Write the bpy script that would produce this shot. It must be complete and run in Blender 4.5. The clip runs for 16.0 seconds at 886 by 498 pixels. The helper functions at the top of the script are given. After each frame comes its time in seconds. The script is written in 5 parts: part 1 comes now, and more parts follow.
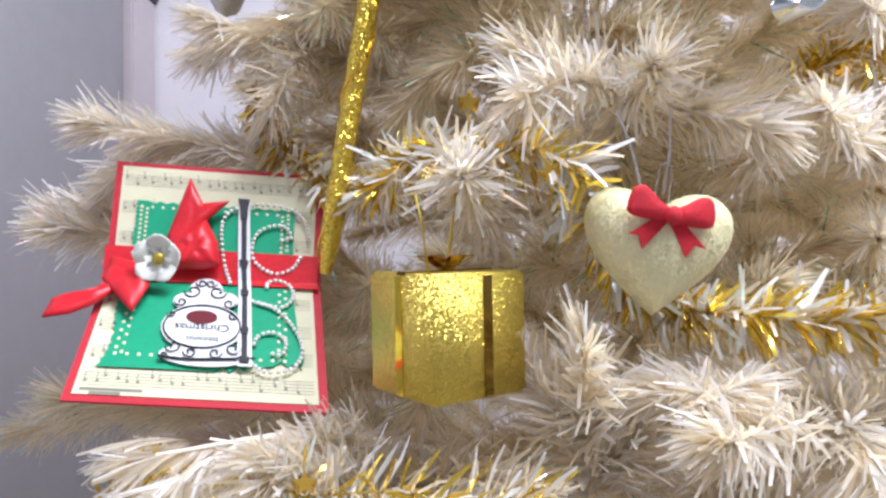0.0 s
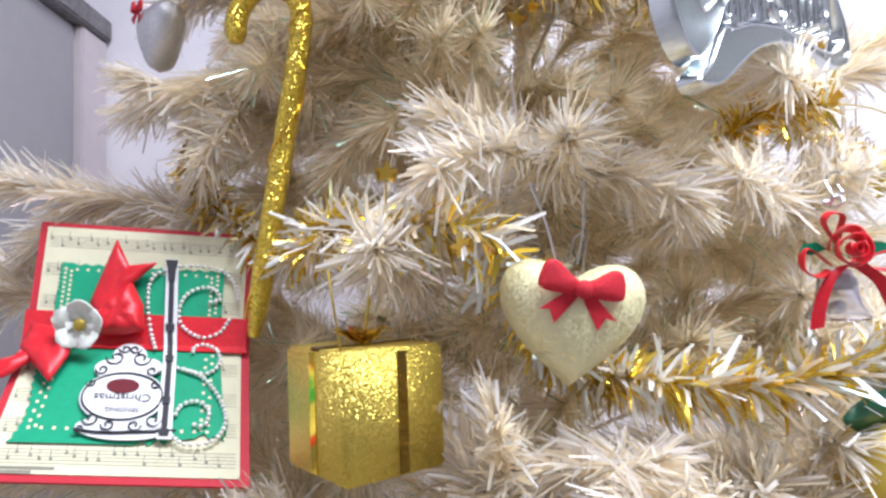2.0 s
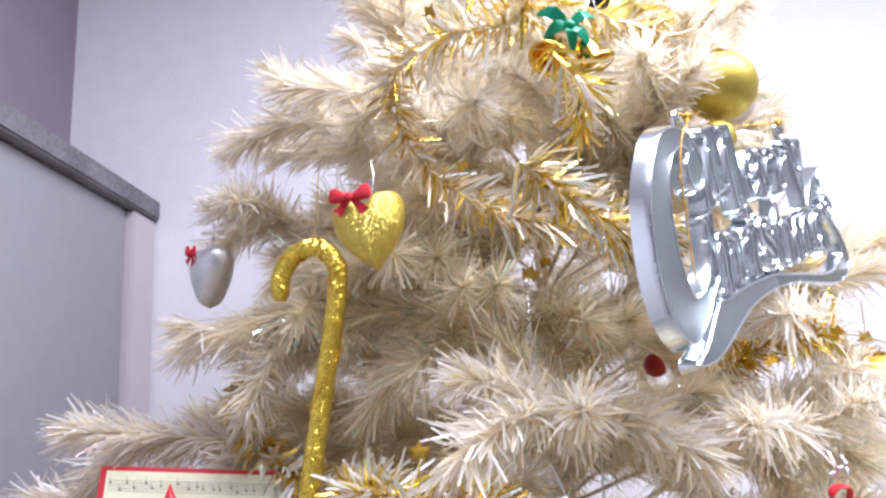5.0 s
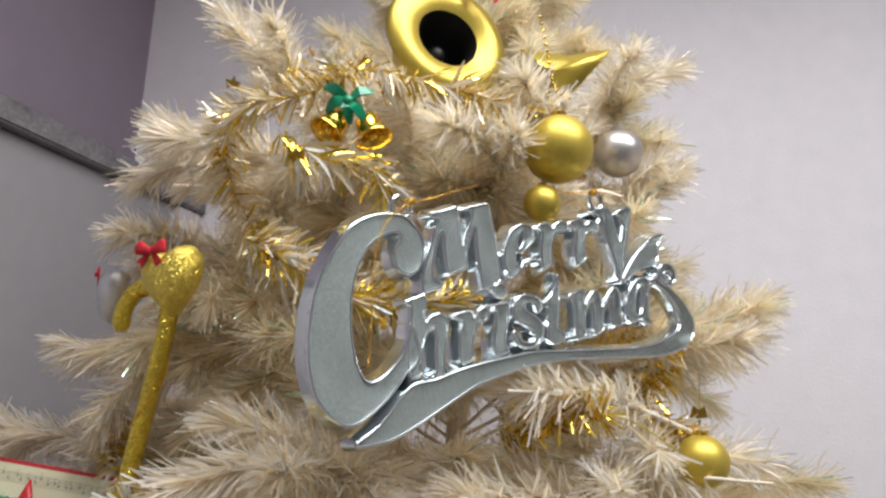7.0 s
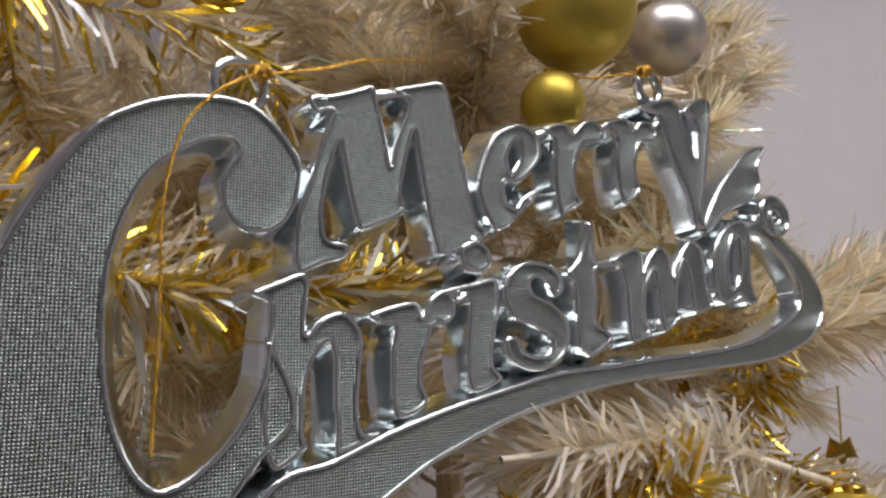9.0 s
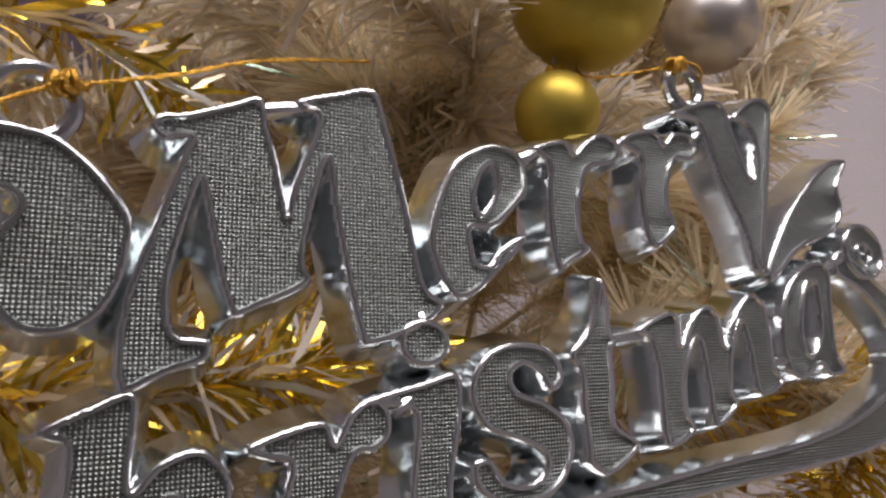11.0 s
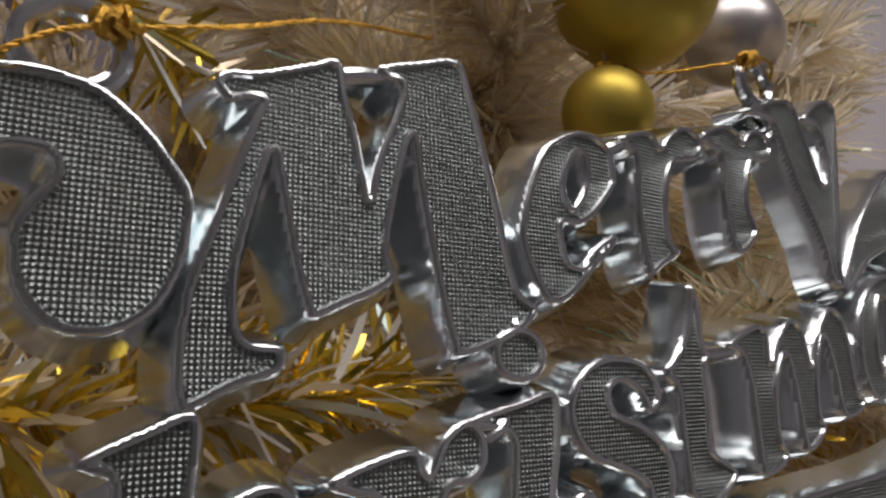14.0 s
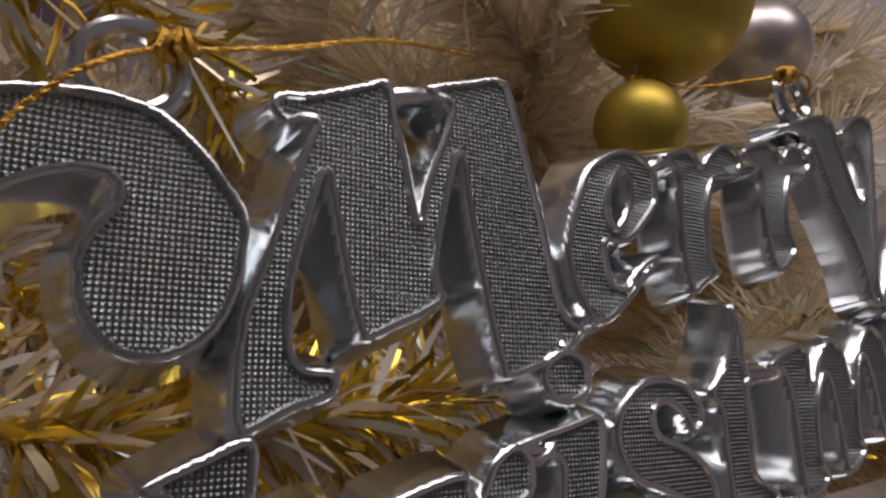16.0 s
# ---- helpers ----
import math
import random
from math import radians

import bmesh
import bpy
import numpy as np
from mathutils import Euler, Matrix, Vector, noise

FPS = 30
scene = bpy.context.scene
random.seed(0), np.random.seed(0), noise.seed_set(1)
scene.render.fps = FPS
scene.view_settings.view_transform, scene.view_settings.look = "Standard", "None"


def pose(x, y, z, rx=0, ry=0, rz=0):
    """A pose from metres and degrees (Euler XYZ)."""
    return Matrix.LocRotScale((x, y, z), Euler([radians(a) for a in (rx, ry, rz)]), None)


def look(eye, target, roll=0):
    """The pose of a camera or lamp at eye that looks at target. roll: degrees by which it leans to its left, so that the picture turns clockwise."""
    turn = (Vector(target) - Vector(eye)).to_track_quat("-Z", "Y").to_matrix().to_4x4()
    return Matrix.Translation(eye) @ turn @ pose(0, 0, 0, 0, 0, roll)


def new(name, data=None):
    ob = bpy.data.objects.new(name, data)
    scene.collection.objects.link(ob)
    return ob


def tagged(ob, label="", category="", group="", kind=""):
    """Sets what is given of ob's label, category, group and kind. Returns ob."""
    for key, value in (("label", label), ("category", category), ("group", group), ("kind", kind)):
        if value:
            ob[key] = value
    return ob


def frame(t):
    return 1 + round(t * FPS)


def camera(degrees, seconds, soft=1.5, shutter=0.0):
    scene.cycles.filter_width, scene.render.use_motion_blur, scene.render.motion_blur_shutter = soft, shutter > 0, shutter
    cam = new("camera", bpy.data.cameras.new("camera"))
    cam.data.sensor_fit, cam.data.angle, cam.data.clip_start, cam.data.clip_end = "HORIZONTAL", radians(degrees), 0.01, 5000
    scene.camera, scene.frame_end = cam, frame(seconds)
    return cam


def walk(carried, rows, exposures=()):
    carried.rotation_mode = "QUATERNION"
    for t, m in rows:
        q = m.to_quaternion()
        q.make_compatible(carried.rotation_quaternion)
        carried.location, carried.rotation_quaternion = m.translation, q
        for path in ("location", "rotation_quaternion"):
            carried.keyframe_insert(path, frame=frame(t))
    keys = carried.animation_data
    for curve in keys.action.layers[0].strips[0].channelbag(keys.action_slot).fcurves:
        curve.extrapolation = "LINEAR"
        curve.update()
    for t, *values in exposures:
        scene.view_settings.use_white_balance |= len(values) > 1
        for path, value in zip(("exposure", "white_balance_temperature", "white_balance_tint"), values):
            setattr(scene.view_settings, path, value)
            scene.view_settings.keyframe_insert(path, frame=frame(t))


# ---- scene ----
cam = camera(66.0, 16.0, soft=2.6)
PATH = [
    (0.0, pose(0.0018, 0.0715, 1.2478, 89.90, 0.36, 0.12)),
    (0.5, pose(0.0125, 0.0710, 1.2579, 91.41, 0.51, -1.26)),
    (1.0, pose(0.0190, 0.0722, 1.2642, 92.13, 0.80, -2.13)),
    (1.5, pose(0.0208, 0.0717, 1.2632, 92.36, 0.84, -2.50)),
    (2.0, pose(0.0205, 0.0719, 1.2631, 92.19, 1.06, -2.41)),
    (2.5, pose(0.0213, 0.0711, 1.2624, 92.69, 2.28, -2.70)),
    (3.0, pose(0.0210, 0.0622, 1.2618, 93.36, 2.24, -2.24)),
    (3.5, pose(0.0236, 0.0622, 1.2600, 93.21, 2.24, -1.86)),
    (4.0, pose(0.0225, 0.0615, 1.2595, 93.20, 2.19, -1.57)),
    (4.5, pose(0.0217, 0.0554, 1.2749, 95.08, 2.26, -0.28)),
    (5.0, pose(0.0243, 0.0379, 1.3222, 101.94, 3.24, 0.51)),
    (5.2, pose(0.0298, 0.0292, 1.3393, 103.42, 3.89, 0.51)),
    (7.3, pose(0.2075, 0.0253, 1.3622, 100.48, -2.69, 10.57)),
    (7.5, pose(0.1742, 0.0690, 1.3797, 100.70, -2.73, 10.07)),
    (8.0, pose(0.1852, 0.1507, 1.3951, 99.92, -1.56, 10.51)),
    (8.5, pose(0.1845, 0.1786, 1.3746, 98.46, -1.14, 13.09)),
    (9.0, pose(0.1926, 0.1901, 1.3741, 98.83, 0.78, 11.83)),
    (9.2, pose(0.1926, 0.1896, 1.3753, 99.08, 1.41, 12.18)),
    (11.3, pose(0.2010, 0.2513, 1.3941, 100.51, 1.32, 16.06)),
    (11.5, pose(0.1966, 0.2557, 1.3947, 101.26, 1.47, 14.88)),
    (12.0, pose(0.1872, 0.2594, 1.3941, 100.90, 0.84, 13.09)),
    (12.5, pose(0.1854, 0.2489, 1.3965, 101.99, 1.59, 13.27)),
    (13.0, pose(0.1867, 0.2487, 1.3956, 102.02, 1.68, 12.93)),
    (13.5, pose(0.1840, 0.2517, 1.3936, 101.46, 1.10, 12.71)),
    (14.0, pose(0.1775, 0.2532, 1.3915, 102.11, 1.41, 12.25)),
    (14.5, pose(0.1737, 0.2489, 1.3950, 102.18, 1.62, 12.77)),
    (15.0, pose(0.1748, 0.2464, 1.3954, 102.71, 1.32, 13.01)),
    (15.5, pose(0.1751, 0.2478, 1.3954, 102.58, 1.26, 12.85)),
    (16.0, pose(0.1726, 0.2522, 1.3939, 102.44, 0.88, 12.90)),
]
EXPOSURES = [(0.0, 0.18, 5580, 11), (4.2, 0.12, 5580, 11), (4.8, 0.20, 5520, 13), (5.2, 0.27, 5480, 14), (6.6, -0.42, 6150, 9), (7.4, -0.89, 6330, 5),
             (8.3, -1.22, 6400, 7), (9.2, -1.42, 6600, 13), (11.5, -1.66, 6850, 20), (12.5, -1.80, 6850, 20), (14.0, -2.02, 6750, 15), (15.0, -2.35, 6900, 23), (16.0, -2.27, 6880, 23)]
walk(cam, PATH, EXPOSURES)

# ---- light: one ceiling panel lamp in a closed room of pale walls ----
FLOOR, CEIL = -0.30, 2.25
world = bpy.data.worlds.new("world")
world.use_nodes = True
world.node_tree.nodes["Background"].inputs[0].default_value = (0.8, 0.8, 0.9, 1)
world.node_tree.nodes["Background"].inputs[1].default_value = 0.3
scene.world = world


def area(name, loc, target, sx, sy, watts, colour):
    lamp = bpy.data.lights.new(name, "AREA")
    lamp.shape, lamp.size, lamp.size_y, lamp.energy, lamp.color = "RECTANGLE", sx, sy, watts, colour
    ob = new(name, lamp)
    ob.matrix_world = look(loc, target)
    return ob


LAMP = (0.54, 0.08)
area("ceiling_panel_light", (LAMP[0], LAMP[1], CEIL - 0.06), (LAMP[0], LAMP[1] + 0.05, 0), 1.2, 0.4, 33, (1.0, 0.96, 0.95))


# ---- materials ----
def material(name):
    m = bpy.data.materials.new(name)
    m.use_nodes = True
    nt = m.node_tree
    return m, nt, nt.nodes["Principled BSDF"]


def link(nt, a, ao, b, bi):
    nt.links.new(a.outputs[ao], b.inputs[bi])


def plain(name, rgb, rough=0.5, metal=0.0, vary=0.15, scale=200.0, bump=0.0, bump_scale=None, spec=0.5, coat=0.0, fine=0.0):
    """A surface with broad and fine colour variation and fine relief, in object space."""
    m, nt, bsdf = material(name)
    tc = nt.nodes.new("ShaderNodeTexCoord")
    n1 = nt.nodes.new("ShaderNodeTexNoise")
    n1.inputs["Scale"].default_value, n1.inputs["Detail"].default_value = scale, 6
    n2 = nt.nodes.new("ShaderNodeTexNoise")
    n2.inputs["Scale"].default_value, n2.inputs["Detail"].default_value = scale * 0.08, 3
    link(nt, tc, "Object", n1, "Vector"), link(nt, tc, "Object", n2, "Vector")
    add = nt.nodes.new("ShaderNodeMath")
    add.operation = "ADD"
    link(nt, n1, "Fac", add, 0), link(nt, n2, "Fac", add, 1)
    ramp = nt.nodes.new("ShaderNodeMapRange")
    ramp.inputs[1].default_value, ramp.inputs[2].default_value = 0.6, 1.4
    ramp.inputs[3].default_value, ramp.inputs[4].default_value = 1 - vary, 1 + vary
    link(nt, add, 0, ramp, 0)
    mul = nt.nodes.new("ShaderNodeMix")
    mul.data_type, mul.blend_type = "RGBA", "MULTIPLY"
    mul.inputs[0].default_value = 1
    mul.inputs[6].default_value = (*rgb, 1)
    link(nt, ramp, 0, mul, 7)
    link(nt, mul, 2, bsdf, "Base Color")
    bsdf.inputs["Roughness"].default_value, bsdf.inputs["Metallic"].default_value = rough, metal
    bsdf.inputs["Specular IOR Level"].default_value = spec
    bsdf.inputs["Coat Weight"].default_value = coat
    if bump:
        b = nt.nodes.new("ShaderNodeBump")
        b.inputs["Strength"].default_value, b.inputs["Distance"].default_value = 1.0, bump
        n3 = nt.nodes.new("ShaderNodeTexNoise")
        n3.inputs["Scale"].default_value, n3.inputs["Detail"].default_value = bump_scale or scale, 4
        link(nt, tc, "Object", n3, "Vector"), link(nt, n3, "Fac", b, "Height"), link(nt, b, 0, bsdf, "Normal")
    return m


def glitter(name, rgb, rgb2, cell=1600.0, metal=0.9, rough=0.28, tilt=0.5, share=1.0):
    """Glitter: small cells, each a flake with its own tilt and tone."""
    m, nt, bsdf = material(name)
    tc = nt.nodes.new("ShaderNodeTexCoord")
    v = nt.nodes.new("ShaderNodeTexVoronoi")
    v.inputs["Scale"].default_value = cell
    link(nt, tc, "Object", v, "Vector")
    sep = nt.nodes.new("ShaderNodeSeparateColor")
    link(nt, v, "Color", sep, 0)
    mix = nt.nodes.new("ShaderNodeMix")
    mix.data_type = "RGBA"
    mix.inputs[6].default_value, mix.inputs[7].default_value = (*rgb, 1), (*rgb2, 1)
    link(nt, sep, 0, mix, 0), link(nt, mix, 2, bsdf, "Base Color")
    geo = nt.nodes.new("ShaderNodeNewGeometry")
    sub = nt.nodes.new("ShaderNodeVectorMath")
    sub.operation = "SUBTRACT"
    sub.inputs[1].default_value = (0.5, 0.5, 0.5)
    link(nt, v, "Color", sub, 0)
    sc = nt.nodes.new("ShaderNodeVectorMath")
    sc.operation = "SCALE"
    sc.inputs["Scale"].default_value = tilt
    link(nt, sub, 0, sc, 0)
    ad = nt.nodes.new("ShaderNodeVectorMath")
    link(nt, geo, "Normal", ad, 0), link(nt, sc, 0, ad, 1)
    no = nt.nodes.new("ShaderNodeVectorMath")
    no.operation = "NORMALIZE"
    link(nt, ad, 0, no, 0), link(nt, no, 0, bsdf, "Normal")
    step = nt.nodes.new("ShaderNodeMapRange")
    step.inputs[1].default_value, step.inputs[2].default_value = 1 - share - 0.02, 1 - share + 0.02
    step.inputs[3].default_value, step.inputs[4].default_value = 0.0, metal
    link(nt, sep, 1, step, 0), link(nt, step, 0, bsdf, "Metallic")
    bsdf.inputs["Roughness"].default_value = rough
    return m


def film(name, rgb, metal, rough, through_share, thin=0.0, glow=(1, 1, 1), clear=0.0):
    """Thin plastic needle film: tone by piece, some light shining through, a faint rainbow sheen."""
    m, nt, bsdf = material(name)
    geo = nt.nodes.new("ShaderNodeNewGeometry")
    ramp = nt.nodes.new("ShaderNodeMapRange")
    ramp.inputs[3].default_value, ramp.inputs[4].default_value = 0.78, 1.12
    link(nt, geo, "Random Per Island", ramp, 0)
    mul = nt.nodes.new("ShaderNodeMix")
    mul.data_type, mul.blend_type = "RGBA", "MULTIPLY"
    mul.inputs[0].default_value = 1
    mul.inputs[6].default_value = (*rgb, 1)
    link(nt, ramp, 0, mul, 7), link(nt, mul, 2, bsdf, "Base Color")
    bsdf.inputs["Roughness"].default_value, bsdf.inputs["Metallic"].default_value = rough, metal
    if thin:
        bsdf.inputs["Thin Film Thickness"].default_value = thin
        bsdf.inputs["Thin Film IOR"].default_value = 1.7
    if through_share:
        tr = nt.nodes.new("ShaderNodeBsdfTranslucent")
        tint = nt.nodes.new("ShaderNodeMix")
        tint.data_type, tint.blend_type = "RGBA", "MULTIPLY"
        tint.inputs[0].default_value = 1
        tint.inputs[7].default_value = (*glow, 1)
        link(nt, mul, 2, tint, 6), link(nt, tint, 2, tr, "Color")
        mx = nt.nodes.new("ShaderNodeMixShader")
        mx.inputs[0].default_value = through_share
        out = nt.nodes["Material Output"]
        link(nt, bsdf, 0, mx, 1), link(nt, tr, 0, mx, 2), link(nt, mx, 0, out, 0)
        if clear:
            tp = nt.nodes.new("ShaderNodeBsdfTransparent")
            tp.inputs[0].default_value = (1.0, 0.97, 0.92, 1)
            mc = nt.nodes.new("ShaderNodeMixShader")
            mc.inputs[0].default_value = clear
            link(nt, mx, 0, mc, 1), link(nt, tp, 0, mc, 2), link(nt, mc, 0, out, 0)
    return m


NEEDLE = film("cream_needle", (0.95, 0.90, 0.785), 0.0, 0.32, 0.62, glow=(1.0, 0.93, 0.76), clear=0.25)
NEEDLE_WHITE = film("white_needle", (0.93, 0.915, 0.87), 0.0, 0.25, 0.42, 300, clear=0.12)
NEEDLE_SHINY = film("iridescent_needle", (0.62, 0.90, 0.78), 0.7, 0.10, 0.12, 430)
STEM = plain("cream_wire", (0.84, 0.76, 0.62), 0.6, vary=0.25, scale=600)
GOLD_FOIL = film("gold_foil", (0.88, 0.66, 0.10), 0.90, 0.20, 0.0)
PALE_FOIL = film("pale_gold_foil", (0.90, 0.77, 0.55), 0.30, 0.25, 0.15)
WHITE_FOIL = film("white_foil", (0.90, 0.88, 0.83), 0.1, 0.2, 0.2, 380)
WALL = plain("painted_wall", (0.86, 0.83, 0.87), 0.7, vary=0.05, scale=30, bump=0.0006, bump_scale=220)
WALL_FAR = plain("grey_wall", (0.36, 0.36, 0.36), 0.75, vary=0.06, scale=20)
# wall paint darkened to mauve: the side wall's shade is in this colour
WALL_SHADE = plain("shade_tinted_wall", (0.30, 0.25, 0.31), 0.75, vary=0.06, scale=30, bump=0.0006, bump_scale=220)
DOOR_GREY = plain("grey_door_paint", (0.34, 0.33, 0.35), 0.55, vary=0.05, scale=40, bump=0.0003, bump_scale=300)
JAMB = plain("jamb_paint", (0.60, 0.54, 0.56), 0.6, vary=0.05, scale=40)
LINTEL = plain("dark_granular_lintel", (0.20, 0.19, 0.20), 0.8, vary=0.5, scale=160, bump=0.002, bump_scale=200)
FLOOR_M = plain("floor_tile", (0.55, 0.52, 0.50), 0.35, vary=0.1, scale=20)
CEIL_M = plain("ceiling_paint", (0.82, 0.80, 0.82), 0.8, vary=0.03, scale=20)
CHROME = plain("silver_plated_plastic", (0.72, 0.77, 0.785), 0.19, 1.0, vary=0.06, scale=500, bump=0.00004, bump_scale=260)
GOLD_GLIT = glitter("gold_glitter", (0.70, 0.50, 0.03), (0.92, 0.73, 0.14), 1500, rough=0.2, tilt=0.9)
GOLD_GLIT2 = glitter("gold_glitter_card", (0.70, 0.52, 0.06), (0.88, 0.70, 0.16), 2300, metal=0.75, rough=0.36, tilt=1.1)
CREAM_GLIT = glitter("cream_glitter_foam", (0.79, 0.73, 0.38), (0.84, 0.79, 0.47), 1500, metal=0.7, rough=0.35, tilt=0.5, share=0.10)
SILVER_GLIT = glitter("silver_glitter", (0.60, 0.61, 0.62), (0.85, 0.86, 0.88), 1800, metal=0.8, rough=0.35, tilt=0.5)
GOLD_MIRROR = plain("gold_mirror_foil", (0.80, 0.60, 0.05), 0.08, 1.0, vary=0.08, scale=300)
# gold foil again, with a dark mirror reflection painted into its colour
REFLECT_FOIL = plain("gold_foil_dark_reflection", (0.20, 0.13, 0.025), 0.12, 1.0, vary=0.15, scale=300)
GOLD_SATIN = plain("gold_satin", (0.58, 0.44, 0.075), 0.46, 0.7, vary=0.10, scale=300, bump=0.00005, bump_scale=600)
GOLD_PALE = plain("pale_gold_enamel", (0.48, 0.36, 0.055), 0.36, 0.6, vary=0.08, scale=200)
GOLD_SHINE = plain("gold_shine", (0.80, 0.52, 0.08), 0.15, 1.0, vary=0.12, scale=300)
SILVER_SATIN = plain("silver_satin", (0.56, 0.54, 0.53), 0.36, 0.9, vary=0.08, scale=300)
RED_SATIN = plain("red_satin_ribbon", (0.62, 0.012, 0.022), 0.38, vary=0.2, scale=500, bump=0.00006, bump_scale=1800)
RED_CARD = plain("red_card", (0.50, 0.02, 0.035), 0.6, vary=0.1, scale=300)
RED_FELT = plain("red_felt", (0.60, 0.014, 0.028), 0.75, vary=0.25, scale=900, bump=0.0003, bump_scale=2500)
RED_SHINE = plain("red_lacquer", (0.45, 0.01, 0.02), 0.15, vary=0.15, scale=300, coat=0.5)
GREEN_CARD = plain("green_card", (0.015, 0.33, 0.16), 0.6, vary=0.1, scale=300)
GREEN_FOIL = plain("green_satin", (0.01, 0.25, 0.12), 0.3, vary=0.25, scale=500)
GREEN_LEAF = plain("dark_green_leaf", (0.02, 0.12, 0.05), 0.45, vary=0.25, scale=500)
CREAM_PAPER = plain("cream_music_paper", (0.70, 0.67, 0.46), 0.75, vary=0.08, scale=150)
INK = plain("black_ink", (0.03, 0.03, 0.035), 0.6, vary=0.2, scale=800)
INK_SOFT = plain("grey_print", (0.25, 0.24, 0.18), 0.7, vary=0.2, scale=800)
WINE_INK = plain("wine_ink", (0.13, 0.008, 0.015), 0.5, vary=0.2, scale=800)
WHITE_PAPER = plain("white_die_cut_paper", (0.76, 0.76, 0.76), 0.7, vary=0.05, scale=300)
PEARL = plain("pearl", (0.85, 0.83, 0.78), 0.18, 0.1, vary=0.05, scale=300, coat=0.6)
PETAL = plain("pale_petal", (0.80, 0.82, 0.74), 0.55, vary=0.12, scale=500)
BLACK_IN = plain("dark_inside", (0.012, 0.010, 0.010), 0.5, vary=0.2, scale=300)
WIRE = plain("steel_wire", (0.55, 0.54, 0.53), 0.35, 0.9, vary=0.1, scale=600)
CORD = plain("gold_cord", (0.66, 0.38, 0.06), 0.3, 0.85, vary=0.35, scale=2500, bump=0.0003, bump_scale=2600)


def mesh_face_material():
    """Silver plate with a raised square grid of about one millimetre."""
    m, nt, bsdf = material("silver_grid_plate")
    tc = nt.nodes.new("ShaderNodeTexCoord")
    sep = nt.nodes.new("ShaderNodeSeparateXYZ")
    link(nt, tc, "Object", sep, 0)
    waves = []
    for axis in ("X", "Z"):
        k = nt.nodes.new("ShaderNodeMath")
        k.operation = "MULTIPLY"
        k.inputs[1].default_value = 2 * math.pi / 0.00063
        link(nt, sep, axis, k, 0)
        s = nt.nodes.new("ShaderNodeMath")
        s.operation = "SINE"
        link(nt, k, 0, s, 0)
        h = nt.nodes.new("ShaderNodeMapRange")
        h.inputs[1].default_value, h.inputs[2].default_value = -1, 1
        link(nt, s, 0, h, 0)
        waves.append(h)
    mu = nt.nodes.new("ShaderNodeMath")
    mu.operation = "MULTIPLY"
    link(nt, waves[0], 0, mu, 0), link(nt, waves[1], 0, mu, 1)
    b = nt.nodes.new("ShaderNodeBump")
    b.inputs["Strength"].default_value, b.inputs["Distance"].default_value = 0.9, 0.00028
    link(nt, mu, 0, b, "Height"), link(nt, b, 0, bsdf, "Normal")
    n = nt.nodes.new("ShaderNodeTexNoise")
    n.inputs["Scale"].default_value, n.inputs["Detail"].default_value = 1100, 3
    link(nt, tc, "Object", n, "Vector")
    r = nt.nodes.new("ShaderNodeMapRange")
    r.inputs[1].default_value, r.inputs[2].default_value = 0.35, 0.62
    r.inputs[3].default_value, r.inputs[4].default_value = 0.40, 0.52
    link(nt, n, "Fac", r, 0)
    tone = nt.nodes.new("ShaderNodeMix")
    tone.data_type, tone.blend_type = "RGBA", "MULTIPLY"
    tone.inputs[0].default_value, tone.inputs[6].default_value = 1, (0.80, 0.90, 0.88, 1)
    # relief shading put into the colour: dark between the raised dots, lighter on them
    relief_shade = nt.nodes.new("ShaderNodeMapRange")
    relief_shade.inputs[3].default_value, relief_shade.inputs[4].default_value = 0.45, 1.25
    both = nt.nodes.new("ShaderNodeMath")
    both.operation = "MULTIPLY"
    link(nt, mu, 0, relief_shade, 0), link(nt, relief_shade, 0, both, 0), link(nt, r, 0, both, 1)
    link(nt, both, 0, tone, 7), link(nt, tone, 2, bsdf, "Base Color")
    bsdf.inputs["Metallic"].default_value, bsdf.inputs["Roughness"].default_value = 1.0, 0.30
    return m


GRID_PLATE = mesh_face_material()
BRICK_GLASS, _nt, _b = material("clear_crystal")
_b.inputs["Transmission Weight"].default_value, _b.inputs["Roughness"].default_value = 0.9, 0.06
_b.inputs["Base Color"].default_value, _b.inputs["IOR"].default_value = (0.90, 0.88, 0.90, 1), 1.5


# ---- building helpers ----
def thing(name, loc, label, category, group="", kind=""):
    ob = new(name)
    ob.location = loc
    ob.empty_display_size = 0.01
    return tagged(ob, label, category, group, kind)


def mesh_part(name, me, mats, parent=None, label="", smooth=True):
    for m in (mats if isinstance(mats, (list, tuple)) else (mats,)):
        me.materials.append(m)
    if smooth:
        me.polygons.foreach_set("use_smooth", [True] * len(me.polygons))
    ob = new(name, me)
    ob.parent = parent
    if label:
        tagged(ob, label)
    return ob


def part(name, bm, mats, parent=None, label="", smooth=True, sharp=0.6):
    me = bpy.data.meshes.new(name)
    bm.normal_update()
    if smooth and sharp:
        for e in bm.edges:
            if len(e.link_faces) == 2 and e.calc_face_angle(0) > sharp:
                e.smooth = False
    bm.to_mesh(me)
    bm.free()
    return mesh_part(name, me, mats, parent, label, smooth)


